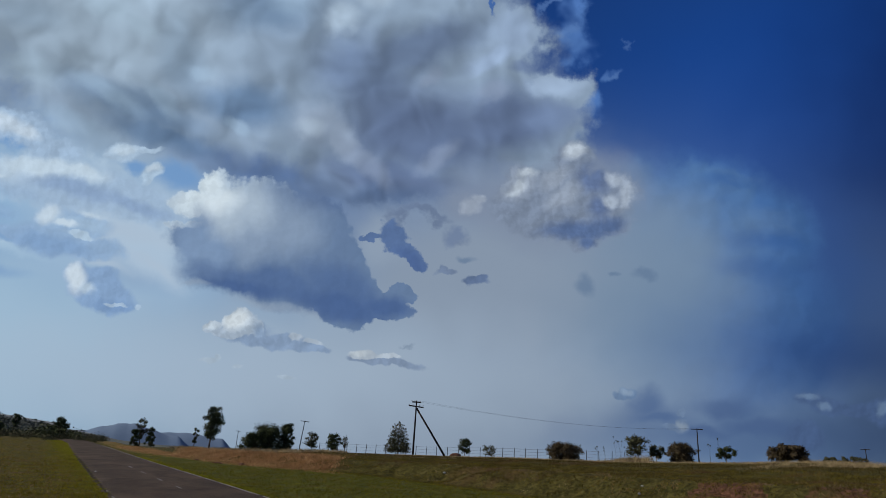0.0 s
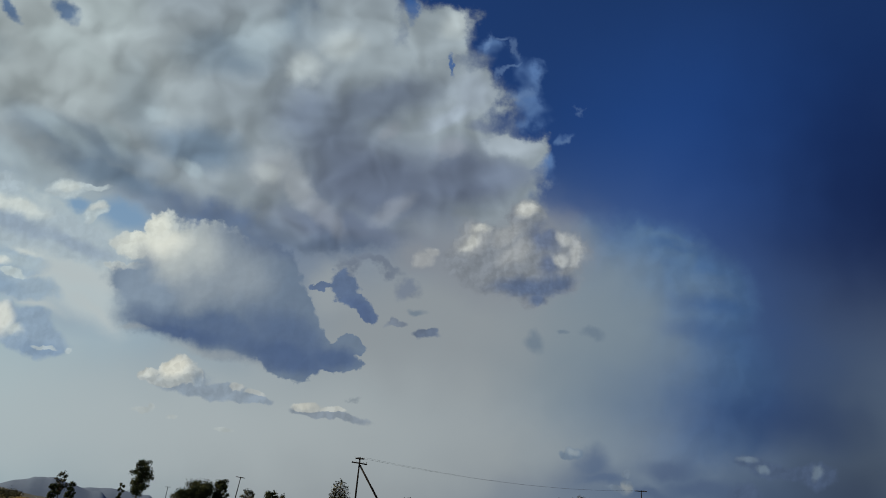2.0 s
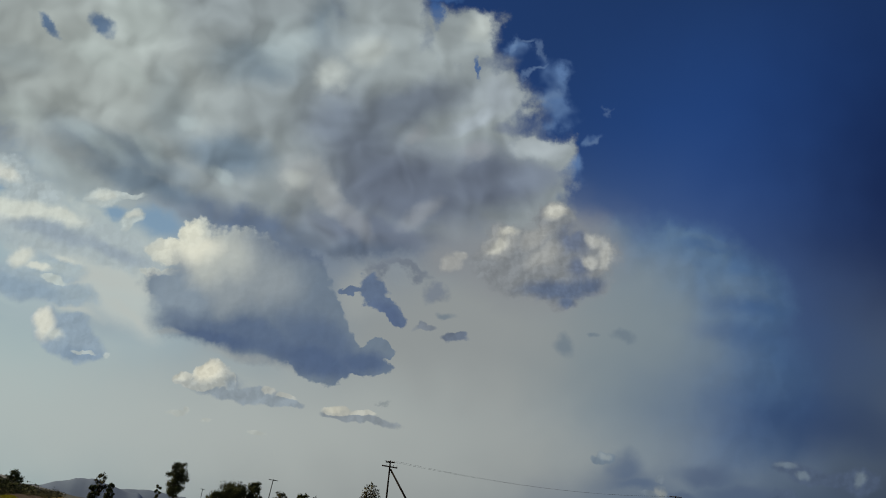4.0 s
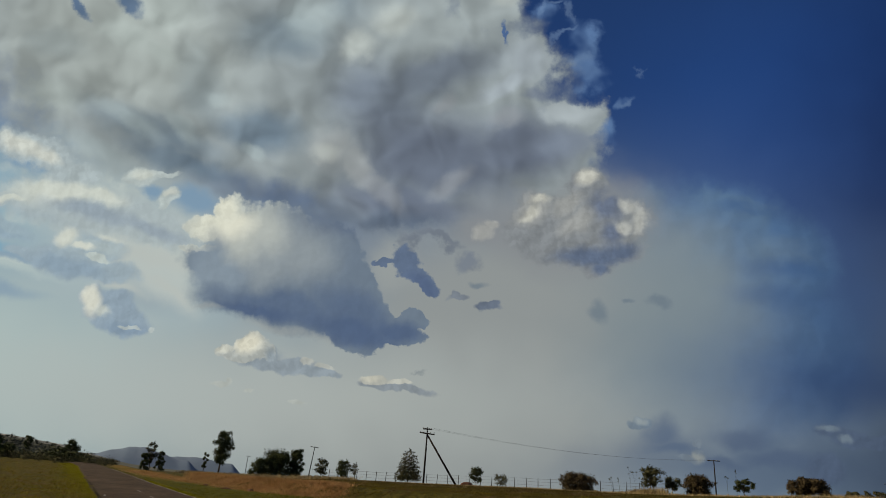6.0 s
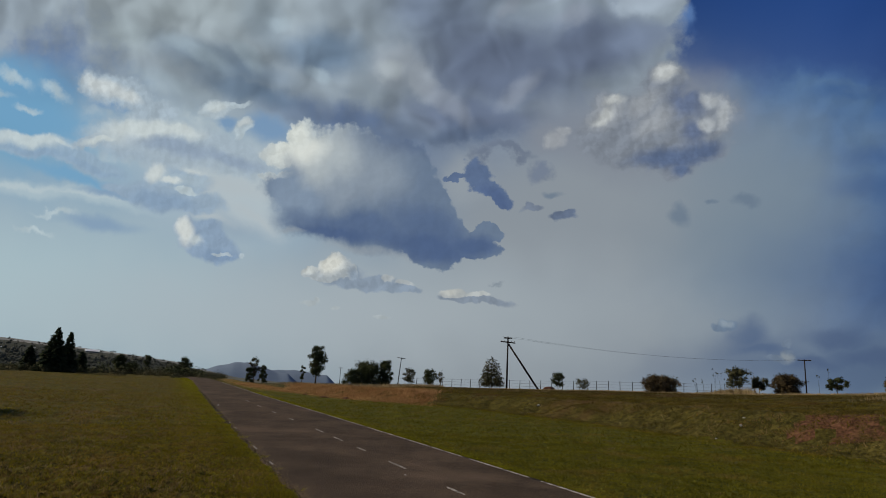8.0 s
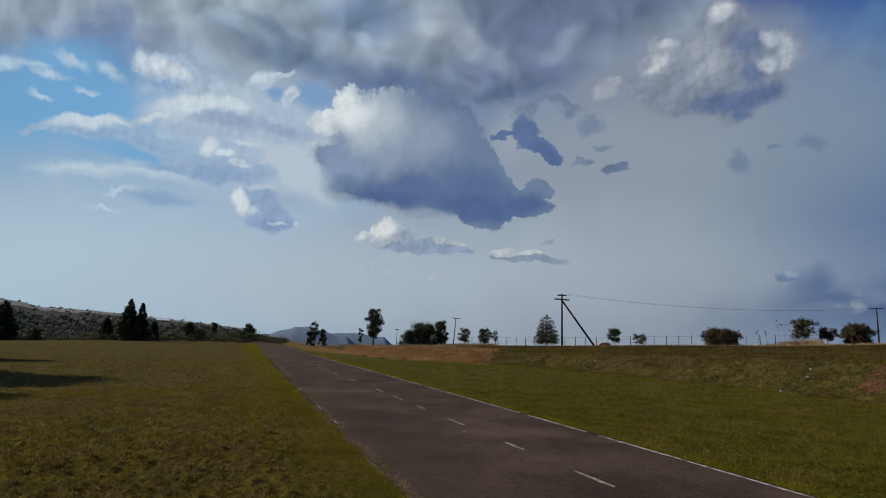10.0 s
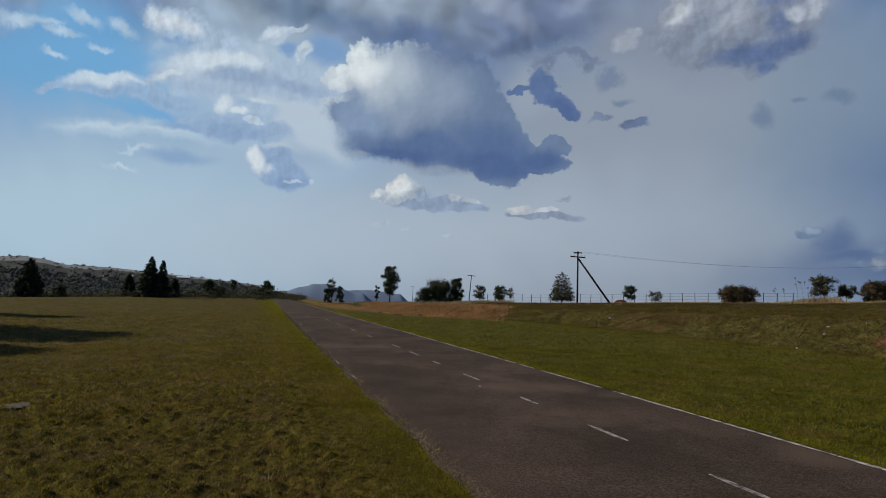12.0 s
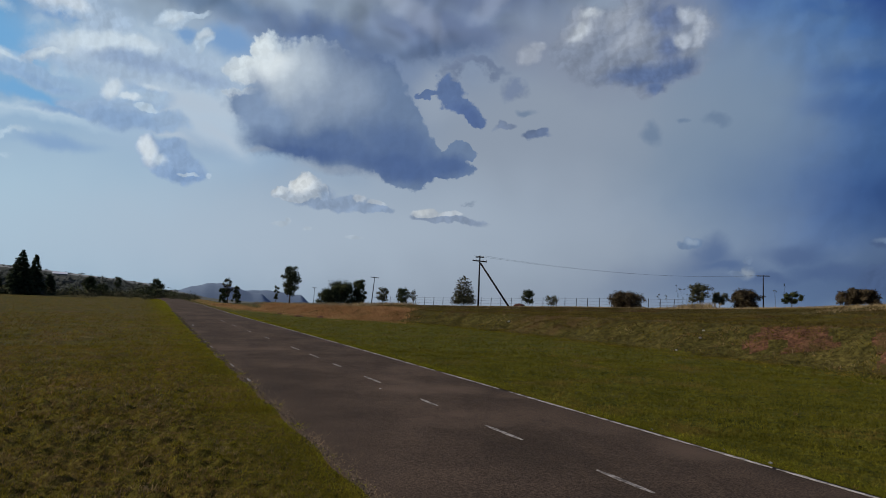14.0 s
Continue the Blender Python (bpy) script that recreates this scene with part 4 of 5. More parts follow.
tree_row("tree", 6.45, 104, 0.99, 1.1, "sparse feathery tree with thin branches", seed=13, bare=0.25, clumps=8, count=700, material="olive")
tree_row("bush", 6.1, 102, 0.15, 0.8, "dark bush under a sparse tree", category="bush", seed=14, bare=0.0, clumps=8, count=900)
tree_row("bush", 7.2, 103, 0.35, 0.8, "dark bush beside a sparse tree", category="bush", seed=15, bare=0.05, clumps=8, count=900)
tree_row("tree", 11.85, 95, 2.39, 1.8, "tall round-headed dark tree on a bare trunk", seed=16, bare=0.26, clumps=18, count=3200)
tree_row("tree", 10.65, 94, 0.64, 0.55, "small forked sapling beside a tall tree", seed=17, bare=0.3, clumps=5, count=500)
tree_row("tree", 16.5, 85, 1.22, 3.0, "broad dense dark bushy tree", seed=18, bare=0.0, clumps=22, count=4600)
tree_row("bush", 15.3, 84, 0.52, 2.2, "low dark bush under a broad tree", category="bush", seed=73, bare=0.0, clumps=12, count=1800)
tree_row("tree", 18.05, 86, 1.45, 1.5, "rounded dark tree against a broad one", seed=19, bare=0.0, clumps=16, count=2800)
tree_row("tree", 20.3, 88, 0.87, 1.5, "thin open tree beside a power pole", seed=20, bare=0.25, clumps=8, count=650, material="olive")
tree_row("tree", 22.2, 86, 0.85, 1.5, "small dark tree by the fence", seed=21, bare=0.2, clumps=9, count=1000)
tree_row("tree", 23.2, 88, 0.75, 0.9, "leafless thin shrub by the fence", seed=22, bare=0.3, clumps=6, count=120, material="olive")
tree_row("conifer_tree", 27.9, 80, 2.31, 2.5, "grey-green open conifer behind the fence", "conifer", seed=23, leaf=0.15, count=1900, skirt=0.14, taper=0.34, material="olive", puff=0.85)
tree_row("tree", 33.9, 70, 1.17, 1.4, "small dark tree on the bank", seed=24, bare=0.25, clumps=9, count=900, leaf=0.12)
tree_row("bush", 36.1, 66, 0.8, 1.6, "sparse low shrub on the bank", category="bush", seed=25, bare=0.15, clumps=8, count=450, leaf=0.1, material="olive")
tree_row("bush", 42.7, 55, 1.33, 3.1, "dense rounded olive-brown bush on the bank", category="bush", seed=26, bare=0.0, clumps=26, count=5200, leaf=0.10, material="russet", flat_top=0.0)
tree_row("tree", 48.85, 60, 2.28, 1.9, "gnarled olive-coloured tree with open limbs", seed=27, bare=0.3, clumps=9, count=1300, leaf=0.12, lean=-0.3, material="olive")
tree_row("tree", 50.4, 61, 1.6, 1.6, "thin-stemmed olive-coloured tree with open limbs", seed=28, bare=0.35, clumps=7, count=800, leaf=0.12, stems=2, material="olive")
tree_row("tree", 52.3, 62, 1.8, 2.6, "dense rounded olive-coloured tree", seed=29, bare=0.08, clumps=22, count=3600, leaf=0.13, material="russet")
tree_row("tree", 55.8, 62, 1.72, 2.1, "small spreading tree with bare stems", seed=30, bare=0.35, clumps=9, count=1000, leaf=0.12, stems=2)
tree_row("tree", 60.3, 62, 2.08, 3.0, "broad flat-topped dark tree", seed=31, bare=0.15, clumps=24, count=4200, leaf=0.13, flat_top=0.8, material="russet")


# ---- power poles ----
def power_pole(az_deg, dist, top_el, base_el, arm_deg, label, second_arm=False, turn=0.0, lean=0.0):
    x, y = at_bearing(az_deg, dist)
    z = EYE + dist * math.tan(radians(base_el))
    z = min(z, ground_at(x, y))
    height = EYE + dist * math.tan(radians(top_el)) - z
    ob = thing("power_pole", x, y, z, label, "power pole", "power line poles", -az_deg + turn)
    ob.matrix_world = ob.matrix_world @ pose(0, 0, 0, 0, lean, 0)
    part("pole", mesh_of("pole", *tube([(0, 0, -0.6), (0, 0, height * 0.5), (0, 0, height)], [0.16, 0.14, 0.11], 10), MAT["pole"], True), ob)
    half = dist * math.tan(radians(arm_deg)) / 2
    for k, drop in enumerate((0.25, 0.85) if second_arm else (0.2,)):
        w = half * (0.58 if second_arm and k == 0 else 1.0)
        arm = part("crossarm", mesh_of("crossarm", *tube([(-w, -0.12, height - drop + 0.02 * k), (w, -0.12, height - drop - 0.16 * k)], [0.10, 0.10], 4), MAT["pole"]), ob)
        for s in (-0.92, -0.45, 0.45, 0.92):
            part("insulator", mesh_of("insulator", *tube([(s * w, -0.12, height - drop), (s * w, -0.12, height - drop + 0.12), (s * w, -0.12, height - drop + 0.2)], [0.03, 0.06, 0.03], 6), MAT["steel"]), arm)
    return ob, height


main_pole, main_height = power_pole(29.3, 100, 4.24, -0.34, 1.36, "dark wooden power pole with two crossarms and a slanting strut", True)
strut_to = 100 * math.tan(radians(3.05))
part("strut", mesh_of("strut", *tube([(0.1, 0, main_height - 1.2), (strut_to, 0, -0.3)], [0.14, 0.17], 8), MAT["pole"], True), main_pole)
right_pole, right_height = power_pole(53.72, 165, 3.1, 0.39, 0.95, "dark power pole with one crossarm")
power_pole(19.28, 205, 1.82, -0.39, 0.75, "leaning dark power pole with one crossarm", lean=4.5)
power_pole(14.0, 330, 0.6, -0.3, 0.4, "small far power pole")
power_pole(16.3, 300, 1.15, -0.3, 0.4, "small far power pole behind a tree")

# ---- trees outside the view, whose shadows fall on the field ----
def shade_tree(x, y, height, width, seed):
    ob = thing("tree", x, y, ground_at(x, y), "dense broad tree shading the mown field", "tree", "shade trees")
    trunk, crown = broad_tree(seed, height, width, bare=0.15, clumps=22, leaf=0.34, count=6500)
    part("trunk", trunk, ob)
    part("crown", crown, ob)


shade_tree(-18.4, 26.9, 9.0, 6.4, 41)
shade_tree(-17.8, 22.4, 8.2, 3.8, 42)
shade_tree(-21.0, 38.2, 8.7, 3.4, 43)

# ---- far hills ----
def far_hill(az_mid, half_deg, top_el, dist, seed, peak=0.0):
    """A long hill with an uneven crest, thick front to back."""
    rng = random.Random(seed)
    a, b, c = rng.random() * 6, rng.random() * 6, rng.random() * 6
    half, top = dist * math.tan(radians(half_deg)), dist * math.tan(radians(top_el))
    verts, faces, wide, deep = [], [], 48, 8
    for j in range(deep + 1):
        v = j / deep * 2 - 1
        for i in range(wide + 1):
            side = i / wide * 2 - 1
            u = max(-1.0, min(1.0, side * 1.7))
            crest = max(0.0, 1 - abs(u - peak * (1 - abs(u))) ** 1.8) * (0.86 + 0.08 * math.sin(5 * u + a) + 0.05 * math.sin(13 * u + b) + 0.02 * math.sin(31 * u + c))
            across = 1 - v * v
            verts.append((side * half * 1.7, v * half * 2.0, -80 + 72 * min(1.0, 4 * (1 - abs(side))) * min(1.0, 1.3 * across) + (top + 8) * crest * across))
    for j in range(deep):
        for i in range(wide):
            n = j * (wide + 1) + i
            faces.append((n, n + 1, n + wide + 2, n + wide + 1))
    x, y = at_bearing(az_mid, dist)
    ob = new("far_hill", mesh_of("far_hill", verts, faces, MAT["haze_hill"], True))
    ob.matrix_world = pose(x, y, 0, 0, 0, -az_mid)
    return tagged(ob, "hazy blue flat-topped hill on the horizon", "hill", kind="structure")


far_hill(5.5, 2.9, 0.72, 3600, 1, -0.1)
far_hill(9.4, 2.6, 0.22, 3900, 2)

# ---- bush on the slope beyond the field ----
ball = bmesh.new()
bmesh.ops.create_icosphere(ball, subdivisions=2, radius=1.0)
BALL_VERTS = [v.co.copy() for v in ball.verts]
BALL_FACES = [tuple(v.index for v in f.verts) for f in ball.faces]
ball.free()


def clump_field(count, seed, az_lo, az_hi, near, far, size_lo, size_hi, leaf, per, solid=0.0):
    rng = random.Random(seed)
    verts, faces, facing, cores = [], [], [], []
    for _ in range(count):
        az_here = rng.uniform(az_lo, az_hi)
        dist = near * (far / near) ** rng.random()
        x, y = at_bearing(az_here, dist)
        size = rng.uniform(size_lo, size_hi) * (0.7 + 0.6 * (dist / far))
        z = ground_at(x, y)
        balls = [((x + rng.uniform(-0.5, 0.5) * size, y + rng.uniform(-0.5, 0.5) * size, z + size * rng.uniform(0.15, 0.5)), size * rng.uniform(0.3, 0.5)) for _ in range(3)]
        cores += [(Vector(c), r * solid) for c, r in balls if solid]
        v, f, n = leaves(rng, balls, leaf * size, per)
        facing += n
        faces += [tuple(i + len(verts) for i in face) for face in f]
        verts += v
    for c, r in cores:
        n, ph = len(verts), rng.uniform(0, 6)
        for k, v in enumerate(BALL_VERTS):
            swell = r * (1 + 0.22 * math.sin(5 * v.x + ph) + 0.18 * math.sin(6 * v.y + 2 * ph + 3 * v.z))
            verts.append(c + v * swell)
        for face in BALL_FACES:
            faces.append(tuple(i + n for i in face))
            facing += [BALL_VERTS[i] for i in face]
    return verts, faces, facing


def gather_foliage(*fields):
    verts, faces, facing = [], [], []
    for v, f, n in fields:
        faces += [tuple(i + len(verts) for i in face) for face in f]
        verts += v
        facing += n
    return verts, faces, facing


bushland = new("bushland", foliage("bushland", gather_foliage(clump_field(2700, 51, -24, 3.5, 145, 560, 1.3, 4.4, 0.06, 70, 0.4), clump_field(380, 54, -24, 2.5, 480, 860, 1.0, 3.4, 0.09, 40, 0.4)), MAT["bush"]))
tagged(bushland, "dark bush and scattered trees covering the far slope", "bush", kind="stuff")
edge_bushes = new("field_edge_scrub", foliage("field_edge_scrub", clump_field(240, 52, -24, 4, 86, 112, 0.5, 1.2, 0.085, 80), MAT["olive"]))
tagged(edge_bushes, "low olive scrub along the edge of the field", "scrub", kind="stuff")
dark_scrub = new("dark_scrub", foliage("dark_scrub", clump_field(90, 53, -24, 2, 100, 128, 0.9, 2.2, 0.075, 150), MAT["leaf"]))
tagged(dark_scrub, "dark green bushes behind the field edge", "scrub", kind="stuff")


# ---- houses on the slope ----
def house(az_deg, dist, long, deep, tall, label, turn=0.0, wall="whitewash", roof_of="tin", windows=(-0.5, 0.1, 0.55)):
    x, y = at_bearing(az_deg, dist)
    ob = thing("house", x, y, ground_at(x, y) - 0.4, label, "house", "houses on the slope", -az_deg + turn)
    a, b = long / 2, deep / 2
    walls = [(-a, -b, 0), (a, -b, 0), (a, b, 0), (-a, b, 0), (-a, -b, tall), (a, -b, tall), (a, b, tall), (-a, b, tall)]
    part("wall", mesh_of("wall", walls, [(0, 1, 5, 4), (1, 2, 6, 5), (2, 3, 7, 6), (3, 0, 4, 7), (4, 5, 6, 7)], MAT[wall]), ob)
    e, rise_by = 0.5, deep * 0.28
    roof = [(-a - e, -b - e, tall), (a + e, -b - e, tall), (a + e, b + e, tall), (-a - e, b + e, tall), (-a - e, 0, tall + rise_by), (a + e, 0, tall + rise_by),
            (-a - e, -b - e, tall + 0.15), (a + e, -b - e, tall + 0.15)]
    part("roof", mesh_of("roof", roof[:6], [(0, 1, 5, 4), (2, 3, 4, 5), (0, 4, 3), (1, 2, 5), (0, 3, 2, 1)], MAT[roof_of]), ob, "pale sheet roof" if roof_of == "tin" else "dark sheet roof")
    for s in windows:
        w = [(s * a, -b - 0.05, tall * 0.4), (s * a + 0.4, -b - 0.05, tall * 0.4), (s * a + 0.4, -b - 0.05, tall * 0.8), (s * a, -b - 0.05, tall * 0.8)]
        part("window", mesh_of("window", w + [(p[0], -b + 0.02, p[2]) for p in w], [(0, 1, 2, 3), (4, 7, 6, 5), (0, 4, 5, 1), (1, 5, 6, 2), (2, 6, 7, 3), (3, 7, 4, 0)], MAT["wire"]), ob, "dark window")


house(-6.35, 690, 11.5, 7, 1.5, "long low white-roofed shed on the far slope", 3, "wire", "tin", ())
house(-12.3, 560, 3, 2.5, 1.2, "small whitewashed house among far bushes", 20)
house(-10.4, 600, 2.4, 2.4, 1.2, "small whitewashed house among far bushes", -15)

# ---- the fence above the bank ----
fence = thing("wire_fence", 0, 0, 0, "old wire fence with thin dark wooden posts", "fence")
FENCE_FROM, FENCE_TO = Vector(at_bearing(21.0, 108)), Vector(at_bearing(50.0, 92))
posts = 30
heads = []
post_mesh = mesh_of("post", *tube([(0, 0, -0.4), (0, 0, 0.9), (0, 0, 1.45)], [0.045, 0.042, 0.04], 6), MAT["pole"], True)
for k in range(posts + 1):
    here = FENCE_FROM.lerp(FENCE_TO, k / posts)
    z = ground_at(*here)
    ob = part("post", post_mesh, fence)
    ob.matrix_world = pose(here.x, here.y, z, random.uniform(-3, 3), random.uniform(-3, 3), 0)
    heads.append(Vector((here.x, here.y, z)))
for h in (0.5, 0.95, 1.35):
    part("fence_wire", mesh_of("fence_wire", *tube([p + Vector((0, 0, h + 0.03 * math.sin(i * 2.1))) for i, p in enumerate(heads)], [0.012] * len(heads), 4), MAT["wire"]), fence)


# ---- overhead wires between the two poles ----
def span(a, b, sag, name="overhead_wire", thick=0.011):
    pts = [a.lerp(b, k / 24) - Vector((0, 0, sag * 4 * (k / 24) * (1 - k / 24))) for k in range(25)]
    ob = new(name, mesh_of(name, *tube(pts, [thick] * 25, 5), MAT["wire"], True))
    return tagged(ob, "thin dark overhead wire sagging between poles", "power line", "overhead wires")


def arm_end(ob, x, z):
    return ob.matrix_world @ Vector((x, -0.12, z))


span(arm_end(main_pole, 0.9, main_height - 0.05), arm_end(right_pole, -1.0, right_height), 1.45)
span(arm_end(main_pole, -0.9, main_height - 0.05), arm_end(right_pole, 1.0, right_height), 1.5)

# ---- markings: dashes on the middle of the road, a white line along its side ----
def strip(name, path_x, y0, y1, wide, seed, lift_by=0.004, material="paint"):
    """A worn painted strip with ragged ends and sides, lying on the road."""
    rng = random.Random(seed)
    steps = max(4, int((y1 - y0) / 0.08))
    verts, faces = [], []
    for i in range(steps + 1):
        y = y0 + (y1 - y0) * i / steps
        taper = min(1.0, 0.45 + 2.2 * min(i, steps - i) / steps)
        cx, w = path_x(y) + rng.uniform(-0.006, 0.006), wide * taper * rng.uniform(0.72, 1.05) / 2
        k = (cx - road_left(y)) / (road_right(y) - road_left(y))
        h = float(np.interp(k, [0.0, 0.04, 0.3, 0.5, 0.7, 0.96, 1.0], [0.012, 0.02, 0.03, 0.034, 0.03, 0.02, 0.012]))
        verts += [(cx - w, y, h + 0.001), (cx - w, y, h + lift_by), (cx + w, y, h + lift_by), (cx + w, y, h + 0.001)]
    for i in range(steps):
        n = i * 4
        faces += [(n + j, n + j + 1, n + j + 5, n + j + 4) for j in range(3)]
    return mesh_of(name, verts, faces, MAT[material])


def centre(y):
    return float(np.interp(y, [0, 9, 18, 25, 34], [4.02, 3.96, 3.91, 3.71, 3.55]))


for k, (y0, y1) in enumerate(((2.0, 2.5), (3.95, 4.68), (5.95, 6.78), (8.17, 8.79), (10.57, 11.48), (13.03, 13.68), (14.9, 15.87), (16.98, 18.05), (21.1, 21.9), (24.3, 25.3), (28.1, 29.4), (32.1, 33.6))):
    part("lane_dash", strip("lane_dash", centre, y0, y1, 0.065, 60 + k), road, "short faded white dash")
rng = random.Random(77)
y = -2.0
while y < 74:
    long = rng.uniform(0.5, 2.4)
    part("side_line", strip("side_line", lambda v: float(road_right(v)) - 0.07, y, y + long, 0.058, int(y * 10) + 500, 0.006, "kerb"), road, "worn white side line")
    y += long + rng.choice((0.02, 0.05, 0.1, 0.35))
for y0, y1 in ((19.5, 20.1), (17.8, 18.3), (11.2, 11.6), (13.4, 14.0), (25.5, 26.0)):
    part("side_line", strip("side_line", lambda v: float(road_left(v)) + 0.09, y0, y1, 0.045, int(y0 * 10), 0.006), road, "worn white side line")


# ---- loose stones and litter ----
def lump(name, x, y, size, flat_by, seed, label, category="stone", material="stone", up=0.3, z=None):
    rng = random.Random(seed)
    bm = bmesh.new()
    bmesh.ops.create_icosphere(bm, subdivisions=2, radius=1.0)
    for v in bm.verts:
        n = noise.noise(v.co * 1.3 + Vector((seed, 0, 0)))
        v.co = v.co * (1 + 0.35 * n)
        v.co = Vector((v.co.x * size, v.co.y * size * 0.8, v.co.z * size * flat_by))
    me = bpy.data.meshes.new(name)
    bm.to_mesh(me)
    bm.free()
    me.materials.append(MAT[material])
    ob = new(name, me)
    ob.matrix_world = pose(x, y, (ground_at(x, y) if z is None else z) + size * flat_by * up, 0, 0, rng.uniform(0, 180))
    return tagged(ob, label, category)


lump("stone", -2.97, 9.35, 0.22, 0.08, 1, "flat pale stone lying in the mown grass", "stone", "slab", 0.5)
lump("stone", -3.03, 10.5, 0.22, 0.14, 2, "flat worn stone lying in the mown grass", "stone", "slab", 1.2)
lump("stone", 18.9, 16.5, 0.07, 0.55, 3, "pale stone at the foot of the bank")
lump("stone", 18.0, 16.8, 0.06, 0.6, 4, "small white stone at the foot of the bank")
lump("stone", 19.9, 17.2, 0.06, 0.6, 5, "small white stone on the bank")
lump("stone", 18.4, 29.2, 0.08, 0.6, 6, "small white stone on the bank")
lump("stone", 6.1, 4.4, 0.03, 0.5, 7, "small pale stone at the road side")
lump("stone", 6.12, 5.0, 0.02, 0.5, 8, "tiny pale stone at the road side")
lump("stone", 6.1, 6.1, 0.03, 0.5, 9, "tiny pale stone at the road side")
lump("stone", 1.9, 28.5, 0.06, 0.8, 10, "small white marker stone at the road side")
lump("stone", 3.7, 9.9, 0.025, 0.4, 11, "tiny pale chip on the asphalt", z=0.033)
lump("clod", 11.0, 42.0, 0.28, 0.4, 12, "dark clod of earth on the grass", "clod", "soil")
lump("clod", 9.0, 46.0, 0.2, 0.4, 13, "dark clod of earth on the grass", "clod", "soil")
lump("clod", 9.6, 42.5, 0.32, 0.25, 15, "dark clod of earth on the grass", "clod", "soil")
mx, my = at_bearing(33.1, 92)
lump("earth_mound", mx, my, 1.0, 0.5, 14, "low dark mound of earth by the strut", "mound", "soil", 0.1)

# more bushes at the end of the bank, and the next pole along the line
tree_row("bush", 63.1, 70, 1.35, 1.3, "low olive-brown bush on the rise", category="bush", seed=71, bare=0.0, clumps=8, count=700, leaf=0.12, material="olive")
tree_row("bush", 64.6, 72, 1.45, 2.0, "low rounded olive-brown bush on the rise", category="bush", seed=72, bare=0.0, clumps=9, count=900, leaf=0.12, material="olive")
power_pole(65.4, 250, 2.08, 0.7, 0.6, "small far power pole on the rise")

# ---- grass ----
def blades(seed, spots_x, spots_y, tall, wide, spread=0.5):
    """One leaning blade (a folded triangle) at each spot. Arrays in, vertices and faces out."""
    g = np.random.default_rng(seed)
    n = len(spots_x)
    z = land(spots_x, spots_y)
    turn, lean = g.uniform(0, 2 * np.pi, n), g.normal(0, spread, (n, 2))
    h = tall * g.uniform(0.55, 1.35, n)
    w = wide * g.uniform(0.7, 1.3, n) / 2
    a = np.stack([spots_x - np.cos(turn) * w, spots_y - np.sin(turn) * w, z - 0.02], -1)
    b = np.stack([spots_x + np.cos(turn) * w, spots_y + np.sin(turn) * w, z - 0.02], -1)
    lean = lean / np.maximum(1.0, np.linalg.norm(lean, axis=1, keepdims=True) / 3.0)
    t = np.stack([spots_x + lean[:, 0] * h, spots_y + lean[:, 1] * h, z + h], -1)
    verts = np.stack([a, b, t], 1).reshape(-1, 3)
    return verts


def sward(name, verts, material, label, category="grass"):
    n = len(verts) // 3
    me = bpy.data.meshes.new(name)
    me.vertices.add(n * 3)
    me.vertices.foreach_set("co", verts.astype(np.float32).ravel())
    me.loops.add(n * 3)
    me.loops.foreach_set("vertex_index", np.arange(n * 3, dtype=np.int32))
    me.polygons.add(n)
    me.polygons.foreach_set("loop_start", np.arange(0, n * 3, 3, dtype=np.int32))
    me.update()
    me.materials.append(MAT[material])
    return tagged(new(name, me), label, category, kind="stuff")


def scatter(seed, count, az_lo, az_hi, near, far, power=1.0):
    g = np.random.default_rng(seed)
    a = np.radians(g.uniform(az_lo, az_hi, count))
    r = near + (far - near) * g.random(count) ** power
    return r * np.sin(a), r * np.cos(a), g.random(count)


def off_road(x, y, margin=0.0):
    return (x < road_left(y) - margin) | (x > road_right(y) + margin)


def lawn(seed, count, near, far, tall, wide, name, per=5, brown=0.42, left=-23):
    """Small tufts of short blades, some green and some brown, with bare gaps between them."""
    g = np.random.default_rng(seed + 70)
    x, y, chance = scatter(seed, count, left, 66, near, far)
    patch = wave(x, y, 0.8, 2.0) * 0.5 + wave(x, y, 2.6, 5.0) * 0.5
    keep = off_road(x, y, 0.03) & (x < toe(y) + 0.5)
    x, y, chance, patch = x[keep], y[keep], chance[keep], patch[keep]
    near_road = np.exp(-np.clip(road_left(y) - x, 0, 9) / 1.1) * (x < 2) + (x > 4) * 1.0
    worn = np.exp(-(((x - 0.1) / 1.3) ** 2 + ((y - 5.6) / 2.6) ** 2))
    is_brown = chance < brown + 0.30 * patch - 0.5 * near_road + 0.35 * worn
    for which, material, label in ((is_brown, "brown_turf", "short brown tufts of dry mown turf"), (~is_brown & (x < 4), "blade", "short green tufts of mown turf"), (~is_brown & (x >= 4), "lawn_blade", "short green tufts of the lawn across the road")):
        n = int(which.sum())
        if not n:
            continue
        size = np.repeat(g.uniform(0.6, 1.4, n), per)
        xs = np.repeat(x[which], per) + g.normal(0, wide * 1.3, n * per)
        ys = np.repeat(y[which], per) + g.normal(0, wide * 1.3, n * per)
        sward(name, blades(seed + 7, xs, ys, tall * size, wide, 0.9), material, label)


lawn(1, 46000, 3.2, 9.0, 0.025, 0.010, "lawn_grass")
lawn(5, 9000, 0.5, 3.3, 0.021, 0.010, "lawn_grass", left=-60)
lawn(2, 44000, 8.5, 19.0, 0.036, 0.017, "lawn_grass")
lawn(3, 26000, 18.0, 40.0, 0.045, 0.034, "lawn_grass", 4)
lawn(4, 22000, 39.0, 84.0, 0.030, 0.060, "lawn_grass", 4)

